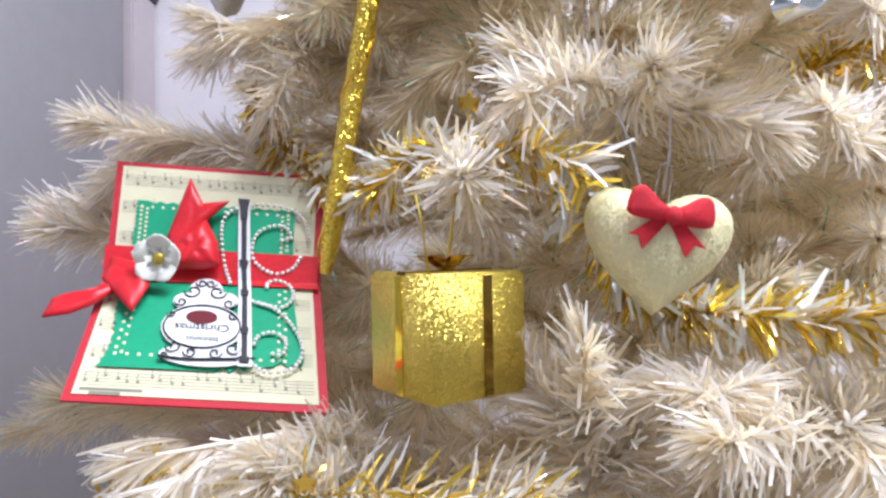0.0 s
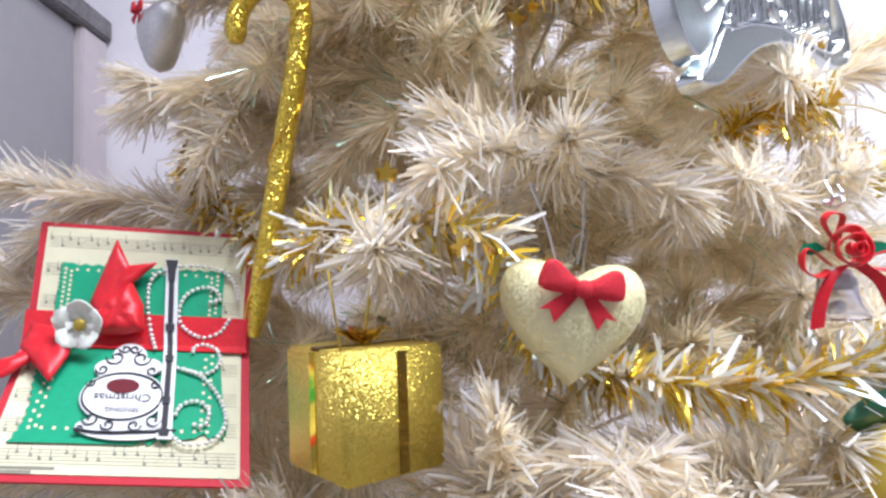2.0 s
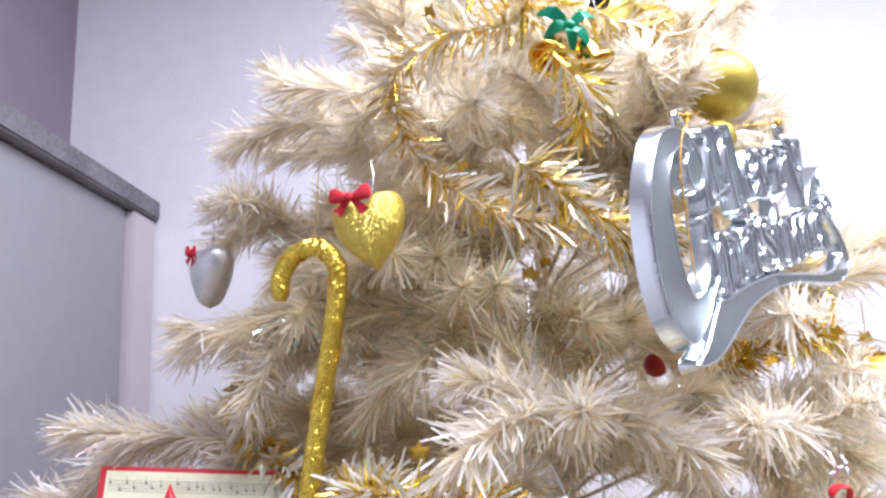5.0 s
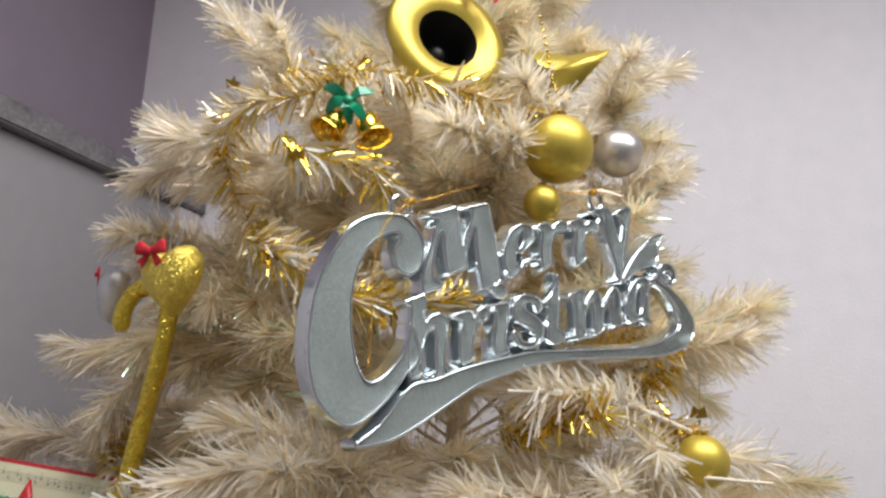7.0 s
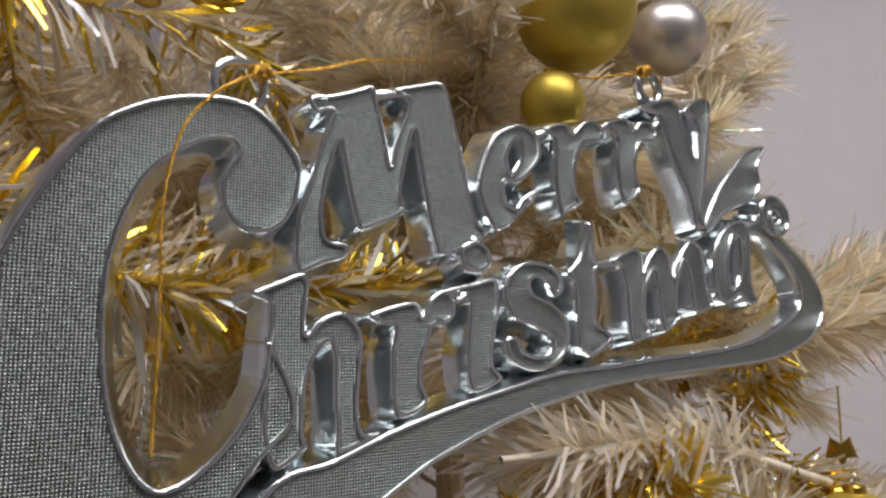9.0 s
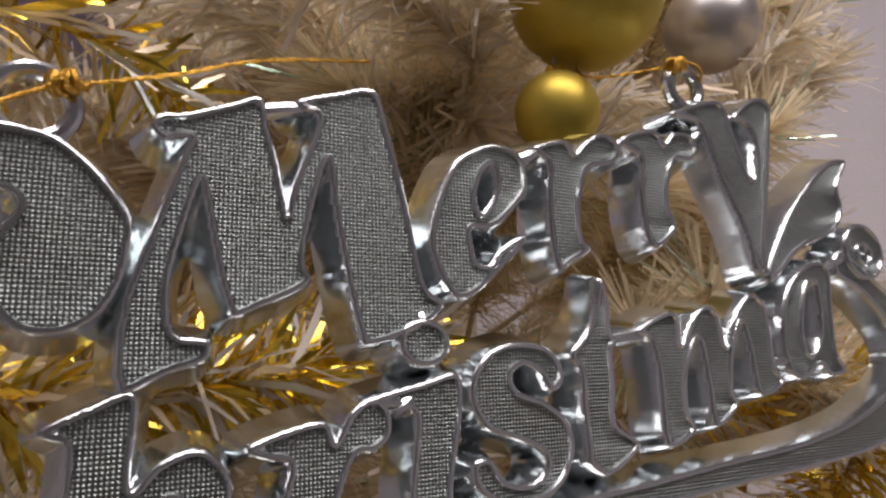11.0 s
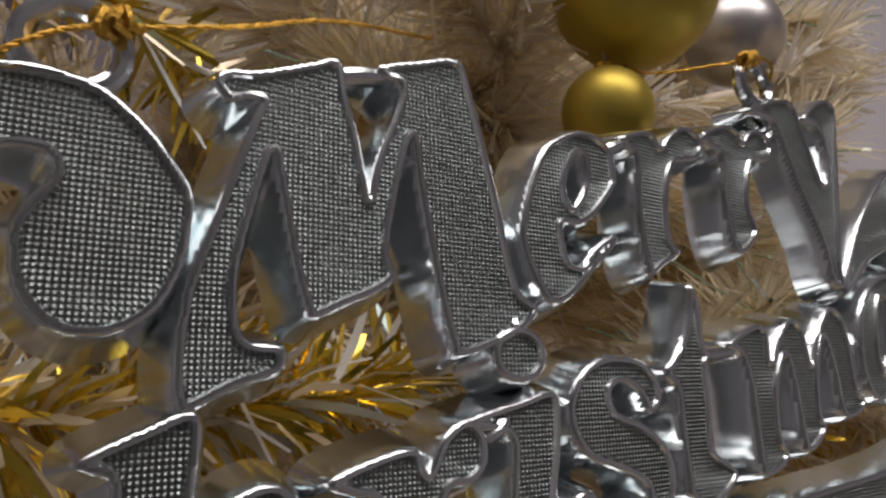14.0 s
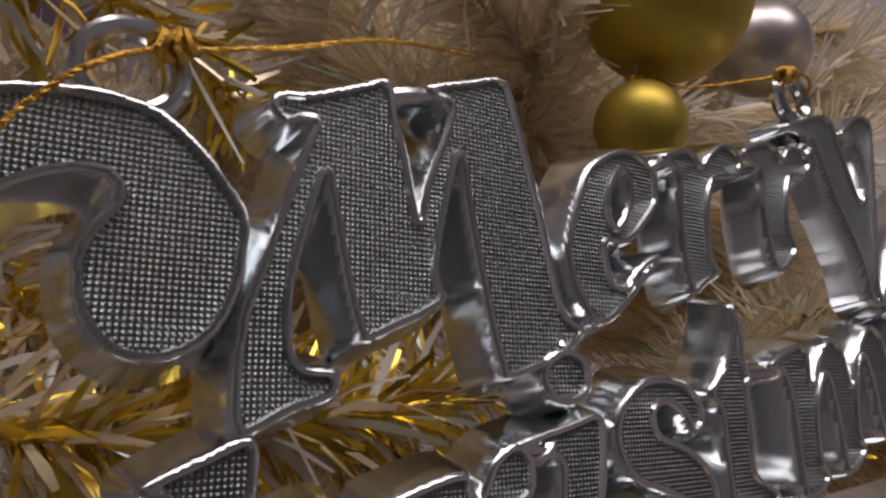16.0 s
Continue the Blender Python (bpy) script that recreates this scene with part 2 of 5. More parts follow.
def box_bm(x0, x1, y0, y1, z0, z1, bevel=0.0):
    bm = bmesh.new()
    bmesh.ops.create_cube(bm, size=1)
    for v in bm.verts:
        v.co = Vector((x0 + (v.co.x + .5) * (x1 - x0), y0 + (v.co.y + .5) * (y1 - y0), z0 + (v.co.z + .5) * (z1 - z0)))
    if bevel:
        bmesh.ops.bevel(bm, geom=bm.edges[:], offset=bevel, segments=2, affect="EDGES")
    return bm


def smooth_path(pts, n=6, closed=False):
    """Catmull-Rom through the points."""
    P = [Vector(p) for p in pts]
    out, m = [], len(P)
    for i in range(m if closed else m - 1):
        a, b = P[i], P[(i + 1) % m]
        p0 = P[i - 1] if (closed or i > 0) else a * 2 - b
        p3 = P[(i + 2) % m] if (closed or i + 2 < m) else b * 2 - a
        for k in range(n):
            t = k / n
            out.append(0.5 * (2 * a + (b - p0) * t + (2 * p0 - 5 * a + 4 * b - p3) * t * t + (3 * a - p0 - 3 * b + p3) * t ** 3))
    if not closed:
        out.append(P[-1])
    return out


def tube_bm(pts, radius, sides=8, bm=None, closed=False, taper=None):
    bm = bm or bmesh.new()
    rings, n = [], len(pts)
    up = Vector((0.13, 0.31, 0.94))
    for i, p in enumerate(pts):
        if closed:
            d = pts[(i + 1) % n] - pts[i - 1]
        else:
            d = pts[min(i + 1, n - 1)] - pts[max(i - 1, 0)]
        d = d.normalized()
        a = up - d * up.dot(d)
        if a.length < 1e-4:
            a = Vector((1, 0, 0)) - d * d.x
        a.normalize()
        up = a
        b = d.cross(a)
        r = radius * (taper(i / max(n - 1, 1)) if taper else 1)
        rings.append([bm.verts.new(p + (a * math.cos(2 * math.pi * k / sides) + b * math.sin(2 * math.pi * k / sides)) * r) for k in range(sides)])
    for i in range(n if closed else n - 1):
        r0, r1 = rings[i], rings[(i + 1) % n]
        for k in range(sides):
            bm.faces.new((r0[k], r0[(k + 1) % sides], r1[(k + 1) % sides], r1[k]))
    if not closed:
        bm.faces.new(rings[0][::-1])
        bm.faces.new(rings[-1])
    return bm


def lathe_bm(profile, sides=40, axis=None, closed_ends=True):
    """Revolves (r, h) pairs round z; axis: a matrix to lay it elsewhere."""
    bm = bmesh.new()
    rings = []
    for r, h in profile:
        if r < 1e-6:
            rings.append([bm.verts.new((0, 0, h))])
        else:
            rings.append([bm.verts.new((r * math.cos(2 * math.pi * k / sides), r * math.sin(2 * math.pi * k / sides), h)) for k in range(sides)])
    for a, b in zip(rings, rings[1:]):
        for k in range(sides):
            k2 = (k + 1) % sides
            if len(a) == 1 and len(b) == 1:
                continue
            if len(a) == 1:
                bm.faces.new((a[0], b[k], b[k2]))
            elif len(b) == 1:
                bm.faces.new((a[k], b[0], a[k2]))
            else:
                bm.faces.new((a[k], b[k], b[k2], a[k2]))
    if axis is not None:
        bmesh.ops.transform(bm, matrix=axis, verts=bm.verts[:])
    bmesh.ops.recalc_face_normals(bm, faces=bm.faces[:])
    return bm


def strip_bm(path, width, side, thick=0.0004, bm=None, wave=None):
    """A ribbon along path; side: direction of its width at each place (or one vector)."""
    bm = bm or bmesh.new()
    rows, n = [], len(path)
    for i, p in enumerate(path):
        s = (side[i] if isinstance(side, list) else Vector(side)).normalized()
        w = width[i] if isinstance(width, list) else width
        d = (path[min(i + 1, n - 1)] - path[max(i - 1, 0)]).normalized()
        nn = d.cross(s).normalized() * thick
        rows.append([bm.verts.new(p + s * w * 0.5 + nn), bm.verts.new(p + nn * 1.6), bm.verts.new(p - s * w * 0.5 + nn),
                     bm.verts.new(p - s * w * 0.5 - nn), bm.verts.new(p - nn * 0.4), bm.verts.new(p + s * w * 0.5 - nn)])
    for a, b in zip(rows, rows[1:]):
        for k in range(6):
            bm.faces.new((a[k], a[(k + 1) % 6], b[(k + 1) % 6], b[k]))
    bm.faces.new(rows[0][::-1])
    bm.faces.new(rows[-1])
    return bm


def plate_bm(outline, thick, bm=None, to=None):
    """A flat plate with the given outline (x, z), facing -y; to: maps (x, z, depth) to a place."""
    bm = bm or bmesh.new()
    to = to or (lambda x, z, d: Vector((x, -d, z)))
    front = [bm.verts.new(to(x, z, thick)) for x, z in outline]
    back = [bm.verts.new(to(x, z, 0)) for x, z in outline]
    n = len(outline)
    f = bm.faces.new(front)
    bm.faces.new(back[::-1])
    for i in range(n):
        bm.faces.new((front[i], back[i], back[(i + 1) % n], front[(i + 1) % n]))
    bmesh.ops.triangulate(bm, faces=[f])
    return bm


# ---- the room ----
def slab(name, x0, x1, y0, y1, z0, z1, mat, label, category):
    ob = part(name, box_bm(x0, x1, y0, y1, z0, z1), mat, smooth=False)
    return tagged(ob, label, category, kind="structure")


BX, BY = -0.578, 1.10
slab("floor", -1.6, 2.6, -1.6, BY + 0.1, FLOOR - 0.1, FLOOR, FLOOR_M, "pale tiled floor of the room", "floor")
slab("ceiling", -1.6, 2.6, -1.6, BY + 0.1, CEIL, CEIL + 0.1, CEIL_M, "plain pale painted ceiling", "ceiling")
slab("wall_north", BX - 0.1, 2.5, BY, BY + 0.1, FLOOR, CEIL, WALL, "pale lilac-white painted wall behind the tree", "wall")
slab("wall_west", BX - 0.1, BX, -0.10, BY, FLOOR, CEIL, WALL_SHADE, "side wall with its shade put into a darker mauve colour", "wall")
# unseen section, added pale so the sign's letters reflect something bright
slab("wall_west_2", BX - 0.1, BX, -1.5, -0.101, FLOOR, CEIL, WALL, "unseen pale side wall that bounces light", "wall")
slab("wall_east", 2.5, 2.6, -1.5, BY + 0.1, FLOOR, CEIL, WALL, "unseen pale side wall that bounces light", "wall")
# out of view; its grey and distance are chosen for contrast in the chrome
slab("wall_south", BX - 0.1, 2.6, -1.6, -1.5, FLOOR, CEIL, WALL_FAR, "unseen grey wall added to darken the sign's reflections", "wall")

door = thing("door_1", (-0.49, 0.62, FLOOR), "grey door with dark granular lintel in the side wall", "door", kind="structure")
ox, oy = -0.49, 0.62
part("door_leaf", box_bm(-0.080, 0.048, -0.42, 0.40, 0.0, 1.917, 0.003), DOOR_GREY, door, "flat grey painted door leaf", smooth=False)
part("jamb", box_bm(-0.083, 0.060, 0.401, 0.474, 0.0, 1.917, 0.003), JAMB, door, "pale painted jamb", smooth=False)
part("jamb", box_bm(-0.083, 0.060, -0.49, -0.421, 0.0, 1.917, 0.003), JAMB, door, "pale painted jamb", smooth=False)
part("lintel", box_bm(-0.083, 0.066, -0.50, 0.478, 1.918, 1.950, 0.003), LINTEL, door, "dark granular lintel strip", smooth=False)

lamp_body = thing("ceiling_lamp", (LAMP[0], LAMP[1], CEIL - 0.05), "white flat ceiling panel lamp", "lamp")
part("frame", box_bm(-0.64, 0.64, -0.24, 0.24, 0.0, 0.05, 0.004), CEIL_M, lamp_body)


# ---- the tree ----
TRUNK = Vector((0.11, 0.60, 0))
SIGN_O = Vector((0.1731, 0.3502, 1.4059))
SIGN_N = Vector((0.7047, -0.7093, 0.0171)).normalized()
SIGN_U = Vector((0.7094, 0.7048, 0.0)).normalized()
SIGN_V = SIGN_N.cross(SIGN_U).normalized()
# places of ornaments, with a radius that foliage leaves free on the outer side
CLEAR = [((-0.11, 0.41, 1.255), 0.064), ((-0.125, 0.375, 1.215), 0.045), ((-0.075, 0.375, 1.215), 0.045), ((0.006, 0.295, 1.219), 0.033), ((0.0109, 0.316, 1.298), 0.010), ((0.0681, 0.3725, 1.378), 0.008), ((0.074, 0.305, 1.246), 0.030), ((0.167, 0.30, 1.262), 0.024),
         ((-0.123, 0.469, 1.404), 0.031), ((-0.009, 0.352, 1.402), 0.026), ((-0.045, 0.392, 1.385), 0.018), ((-0.034, 0.392, 1.35), 0.012),
         ((-0.041, 0.393, 1.315), 0.012), ((-0.046, 0.393, 1.285), 0.012), ((0.126, 0.42, 1.568), 0.045), ((0.091, 0.34, 1.483), 0.024), ((0.20, 0.47, 1.562), 0.025),
         ((0.2337, 0.4881, 1.5173), 0.017), ((0.2020, 0.412, 1.487), 0.013), ((0.187, 0.405, 1.455), 0.010), ((0.2338, 0.49, 1.512), 0.017), ((0.274, 0.439, 1.315), 0.016), ((0.178, 0.551, 1.334), 0.012)]


def keep_mask(p, loose=False):
    """Which needle places stay: those that do not stand before an ornament or the sign."""
    ok = np.ones(len(p), bool)
    rel = p - np.array(SIGN_O)
    n, u, v = rel @ np.array(SIGN_N), rel @ np.array(SIGN_U), rel @ np.array(SIGN_V)
    ok &= ~((n > -0.012) & (u > -0.15) & (u < 0.16) & (v > -0.085) & (v < 0.12) & ~((v < -0.040) & (u > 0.0) & (n < 0.012)))
    ok &= ~((n > 0.03) & (v > -0.16) & (v < 0.2) & (u > -0.10))
    x, y, zz = p.T
    if not loose:
        ok &= ~((x > -0.178) & (x < -0.040) & (zz > 1.194) & (zz < 1.297) & (y < 0.424 - 1.25 * np.maximum(0, 1.235 - zz)))
    ax = -0.055 + (zz - 1.238) * 0.165
    if not loose:
        ok &= ~((x > 0.075) & (x < 0.235) & (y < 0.318) & (np.abs(zz - 1.226) < 0.014))
        ok &= ~((zz > 1.232) & (zz < 1.415) & (y > 0.24) & (y < 0.40) & (x > ax - 0.011) & (x < ax + 0.010 + (0.392 - y) * 0.25))
        ok &= ~((zz > 1.225) & (zz < 1.41) & (y > 0.335) & (y < 0.396) & (x > ax - 0.012) & (x < ax + 0.012 + (0.392 - y) * 0.65))
    ok &= ~(np.linalg.norm(p - np.array((0.126, 0.44, 1.572)), axis=1) < 0.043)
    hd = p - np.array((-0.124, 0.469, 1.404))
    ha = hd @ np.array((0.32, -0.93, -0.17))
    ok &= ~((ha > -0.03) & (ha < 0.22) & (np.linalg.norm(hd - ha[:, None] * np.array((0.32, -0.93, -0.17)), axis=1) < 0.027))
    for c, r, side in (((0.2338, 0.490, 1.512), 0.0185, 0.185), ((0.2030, 0.411, 1.4885), 0.0135, 0.185), ((0.1870, 0.407, 1.456), 0.0095, 0.185), ((0.178, 0.551, 1.334), 0.0105, 0.077)):
        sight = np.array((side, 0.20, 1.39 if side > 0.1 else 1.326)) - np.array(c)
        sight /= np.linalg.norm(sight)
        d = p - np.array(c)
        a = d @ sight
        ok &= ~((a > -0.008) & (np.linalg.norm(d - a[:, None] * sight, axis=1) < r))
    for c, r in CLEAR:
        d = p - np.array(c)
        out = np.array(c)[:2] - np.array(TRUNK)[:2]
        out = np.array([out[0], out[1], 0]) / np.linalg.norm(out)
        out = out * 0.5 + np.array([0, -0.5, 0])
        out = out / np.linalg.norm(out) if c[1] < 0.55 else np.array((-0.30, -0.95, 0.02))
        a = d @ out
        rad = np.linalg.norm(d - a[:, None] * out, axis=1)
        ok &= ~((a > -0.008) & (a < 0.25) & (rad < r))
    return ok


def needles(rng, path, per_m, length, width, spread, shiny=0.0, bent=True, loose=False):
    """Flat bent needles round a stem path; returns vertices and quads as arrays."""
    P = np.array([tuple(p) for p in path])
    seg = np.linalg.norm(np.diff(P, axis=0), axis=1)
    cum = np.r_[0, np.cumsum(seg)]
    n = max(int(cum[-1] * per_m), 6)
    s = rng.random(n) * cum[-1]
    tipn = max(n // 9, 6)
    s[:tipn] = cum[-1] * (1 - rng.random(tipn) * 0.06)
    base = np.stack([np.interp(s, cum, P[:, k]) for k in range(3)], 1)
    i = np.clip(np.searchsorted(cum, s) - 1, 0, len(seg) - 1)
    d = np.diff(P, axis=0)[i] / np.maximum(seg[i], 1e-9)[:, None]
    rnd = rng.normal(size=(n, 3))
    side = rnd - (rnd * d).sum(1)[:, None] * d
    side /= np.linalg.norm(side, axis=1)[:, None]
    ang = np.radians(np.clip(rng.normal(spread, 15, n), 10, 95))
    ang[:tipn] *= rng.random(tipn)
    w = d * np.cos(ang)[:, None] + side * np.sin(ang)[:, None]
    L = length * (0.65 + 0.55 * rng.random(n)) * np.where(s > cum[-1] * 0.9, 0.92, 1.0)
    ok = keep_mask(base + w * L[:, None], loose) & keep_mask(base + w * (L * 0.5)[:, None], loose)
    base, w, L, d, side = base[ok], w[ok], L[ok], d[ok], side[ok]
    n = len(L)
    r2 = rng.normal(size=(n, 3))
    wd = np.cross(w, r2)
    wd /= np.linalg.norm(wd, axis=1)[:, None]
    W = (width * (0.6 + 0.7 * rng.random(n)))[:, None] * 0.5
    bend = np.cross(w, wd) * (rng.normal(0, 0.12, n) * L)[:, None] + np.array([0, 0, -0.06]) * L[:, None]
    a, b, c = base, base + w * (L * 0.55)[:, None], base + w * L[:, None] + bend
    if not bent:
        V = np.stack([a - wd * W * .8, a + wd * W * .8, c + wd * W * .6, c - wd * W * .6], 1).reshape(-1, 3)
        return V, np.arange(4 * n).reshape(-1, 4), (rng.random(n) < shiny).astype(int)
    V = np.stack([a - wd * W * .7, a + wd * W * .7, b - wd * W, b + wd * W, c - wd * W * .55, c + wd * W * .55], 1).reshape(-1, 3)
    k = np.arange(n)[:, None] * 6
    F = np.concatenate([k + [0, 1, 3, 2], k + [2, 3, 5, 4]], 1).reshape(-1, 4)
    M = np.repeat((rng.random(n) < shiny).astype(int), 2)
    return V, F, M


def quads_mesh(name, sets):
    """One mesh from several (verts, quads, material index) sets."""
    V, F, M, off = [], [], [], 0
    for v, f, m in sets:
        V.append(v), F.append(f + off), M.append(m)
        off += len(v)
    V, F, M = np.concatenate(V), np.concatenate(F), np.concatenate(M)
    me = bpy.data.meshes.new(name)
    me.vertices.add(len(V))
    me.vertices.foreach_set("co", V.astype(np.float32).ravel())
    me.loops.add(F.size)
    me.loops.foreach_set("vertex_index", F.astype(np.int32).ravel())
    me.polygons.add(len(F))
    me.polygons.foreach_set("loop_start", np.arange(0, F.size, 4, dtype=np.int32))
    me.polygons.foreach_set("material_index", M.astype(np.int32))
    me.update(calc_edges=True)
    return me


def stem_quads(path, radius, sides=5, mat=2):
    P = np.array([tuple(p) for p in path])
    n = len(P)
    d = np.gradient(P, axis=0)
    d /= np.linalg.norm(d, axis=1)[:, None]
    a = np.cross(d, [0.31, 0.2, 0.93])
    a /= np.maximum(np.linalg.norm(a, axis=1), 1e-6)[:, None]
    b = np.cross(d, a)
    th = 2 * np.pi * np.arange(sides) / sides
    r = radius * np.linspace(1, 0.5, n)[:, None, None]
    V = (P[:, None] + r * (a[:, None] * np.cos(th)[None, :, None] + b[:, None] * np.sin(th)[None, :, None])).reshape(-1, 3)
    F = [[i * sides + k, i * sides + (k + 1) % sides, (i + 1) * sides + (k + 1) % sides, (i + 1) * sides + k] for i in range(n - 1) for k in range(sides)]
    return V, np.array(F), np.full(len(F), mat)


tree = thing("christmas_tree", (TRUNK.x, TRUNK.y, FLOOR), "cream-white artificial tinsel christmas tree decorated in gold", "christmas tree")
T0 = Vector((TRUNK.x, TRUNK.y, FLOOR))
part("trunk", tube_bm([Vector((0, 0, z)) for z in (0.12, 0.6, 1.2, 1.7, 2.08)], 0.016, 10, taper=lambda t: 1 - 0.65 * t), STEM, tree, "cream-wrapped trunk pole")
for k in range(3):
    a = 2 * math.pi * k / 3 + 0.3
    part("foot", tube_bm(smooth_path([(0.01 * math.cos(a), 0.01 * math.sin(a), 0.16), (0.12 * math.cos(a), 0.12 * math.sin(a), 0.09), (0.30 * math.cos(a), 0.30 * math.sin(a), 0.008)]), 0.008, 8), STEM, tree)
part("collar", lathe_bm([(0.0165, 0.1), (0.024, 0.1), (0.024, 0.2), (0.0165, 0.2)], 20), STEM, tree)


def before_garland(p):
    """The free strip in front of the long garland, where no twig reaches."""
    return 0.062 < p[0] < 0.235 and p[1] < 0.325 and 1.206 < p[2] < 1.250


def build_branch(rng, path, per_m, side_count, length=0.026, width=0.0011, spread=44, shiny=0.05, side_len=0.11, bent=False, second=None):
    if not bent:
        free = [i for i, p in enumerate(path) if before_garland(p)]
        path = path[:free[0]] if free and free[0] > 6 else path
    sets = [stem_quads(path, 0.0018)]
    sets.append(needles(rng, path[len(path) // 4:], per_m, length, width, spread, shiny, bent))
    n = len(path)
    for j in range(side_count):
        t = 0.35 + 0.55 * (j + rng.random() * 0.6) / max(side_count, 1)
        i = int(t * (n - 1))
        p = path[i]
        d = (path[min(i + 1, n - 1)] - path[max(i - 1, 0)]).normalized()
        sd = d.cross(Vector((0, 0, 1))).normalized() * (1 if j % 2 else -1)
        q = (d * 0.75 + sd * (0.55 + 0.3 * rng.random()) + Vector((0, 0, rng.normal() * 0.35))).normalized()
        L = side_len * (0.7 + 0.5 * rng.random())
        sp = smooth_path([p, p + q * L * 0.5 + Vector((0, 0, 0.006)), p + q * L], 4)
        tip = np.array([tuple(sp[-1])])
        if not keep_mask(tip)[0] or any(before_garland(w) for w in sp):
            continue
        sets.append(stem_quads(sp, 0.0013))
        sets.append(needles(rng, sp, per_m, length, width, spread, shiny, bent))
    for v, f, m in sets:
        v -= np.array(T0)
    me = quads_mesh("branch", sets)
    return mesh_part("branch", me, [NEEDLE, second or NEEDLE_SHINY, STEM], tree, smooth=False)


def envelope(z):
    return max(0.045, 0.290 - (z - 1.25) * 0.48) if z > 1.0 else 0.41 + (1.0 - z) * 0.38


rng = np.random.default_rng(7)
# ring upon ring of branches, thick where the camera passes, plainer below
z = 0.22
layer = 0
while z < 1.80:
    near = z > 0.92
    count = (11 if z < 1.5 else 9) if near else 8
    for k in range(count):
        a = 2 * math.pi * (k + 0.5 * (layer % 2) + rng.normal() * 0.12) / count
        R = envelope(z) * (0.82 + 0.22 * rng.random())
        out = Vector((math.cos(a), math.sin(a), 0))
        if near and out.y < -0.45 and z < 1.62:
            R *= 0.80
        front = -out.y > -0.35
        if near and not front and k % 2:
            continue
        lift = 0.25 + 0.25 * rng.random() + (0.6 if z > 1.62 else 0)
        b0 = Vector((TRUNK.x, TRUNK.y, z - 0.12 * (R / 0.33)))
        tip = Vector((TRUNK.x, TRUNK.y, 0)) + out * R + Vector((0, 0, z + rng.normal() * 0.012 + R * (lift - 0.35) * 0.4))
        if tip.y > BY - 0.04:
            continue
        mid = b0.lerp(tip, 0.55) + Vector((0, 0, 0.02 * R / 0.3))
        path = smooth_path([b0, mid, tip], 6)
        if not near:
            build_branch(rng, path, 1300, 5, 0.034, 0.0022, side_len=0.20)
        else:
            build_branch(rng, path, 8000 if front else 3600, 6 if front else 3, 0.027, 0.0010 if front else 0.0015, spread=35, side_len=0.30 * R + 0.025)
    z += (0.077 if near else 0.17)
    layer += 1
# crown shoot
build_branch(rng, smooth_path([(TRUNK.x, TRUNK.y, 1.70), (TRUNK.x, TRUNK.y, 1.80), (TRUNK.x + 0.004, TRUNK.y, 1.90)], 6), 3000, 3, side_len=0.06)
# outer shoots that carry the ornaments: root, tip, density
SHOOTS = [((-0.02, 0.50, 1.27), (-0.176, 0.425, 1.312)), ((0.085, 0.46, 1.28), (0.078, 0.318, 1.312)), ((0.03, 0.44, 1.24), (0.008, 0.300, 1.272)),
          ((0.060, 0.34, 1.12), (0.047, 0.292, 1.214)), ((0.22, 0.38, 1.160), (0.085, 0.273, 1.190)), ((0.25, 0.45, 1.27), (0.155, 0.345, 1.302)),
          ((-0.02, 0.46, 1.11), (-0.085, 0.330, 1.160)), ((-0.06, 0.52, 1.22), (-0.205, 0.439, 1.259)), ((0.0, 0.55, 1.40), (-0.118, 0.478, 1.449)),
          ((0.04, 0.52, 1.42), (-0.064, 0.421, 1.511)), ((0.06, 0.54, 1.48), (-0.021, 0.424, 1.580)), ((0.27, 0.45, 1.330), (0.172, 0.352, 1.350)),
          ((0.07, 0.50, 1.43), (0.0, 0.385, 1.494)), ((0.02, 0.52, 1.33), (-0.116, 0.427, 1.367)), ((0.16, 0.56, 1.50), (0.248, 0.511, 1.574)),
          ((0.17, 0.56, 1.43), (0.267, 0.509, 1.496)), ((0.13, 0.52, 1.44), (0.170, 0.394, 1.490)), ((0.14, 0.50, 1.45), (0.190, 0.425, 1.515)), ((0.11, 0.52, 1.46), (0.104, 0.390, 1.515)),
          ((0.18, 0.56, 1.34), (0.305, 0.475, 1.386)), ((0.20, 0.52, 1.20), (0.26, 0.36, 1.245)), ((0.18, 0.52, 1.28), (0.30, 0.40, 1.31)),
          ((-0.02, 0.42, 1.12), (-0.02, 0.30, 1.150)), ((0.0, 0.365, 1.160), (-0.105, 0.322, 1.172)),
          ((0.10, 0.45, 1.11), (0.12, 0.30, 1.155)), ((0.10, 0.52, 1.40), (0.14, 0.44, 1.47))]
for a, b in SHOOTS:
    a, b = Vector(a), Vector(b)
    mid = a.lerp(b, 0.5) + Vector((0, 0, 0.008))
    build_branch(rng, smooth_path([a, mid, b], 6), 7000, 4, 0.025, 0.0013, spread=37, shiny=0.45, side_len=0.06, bent=True, second=NEEDLE_WHITE)

# fine pale shoots between the candy cane and the sign
rng_fine = np.random.default_rng(21)
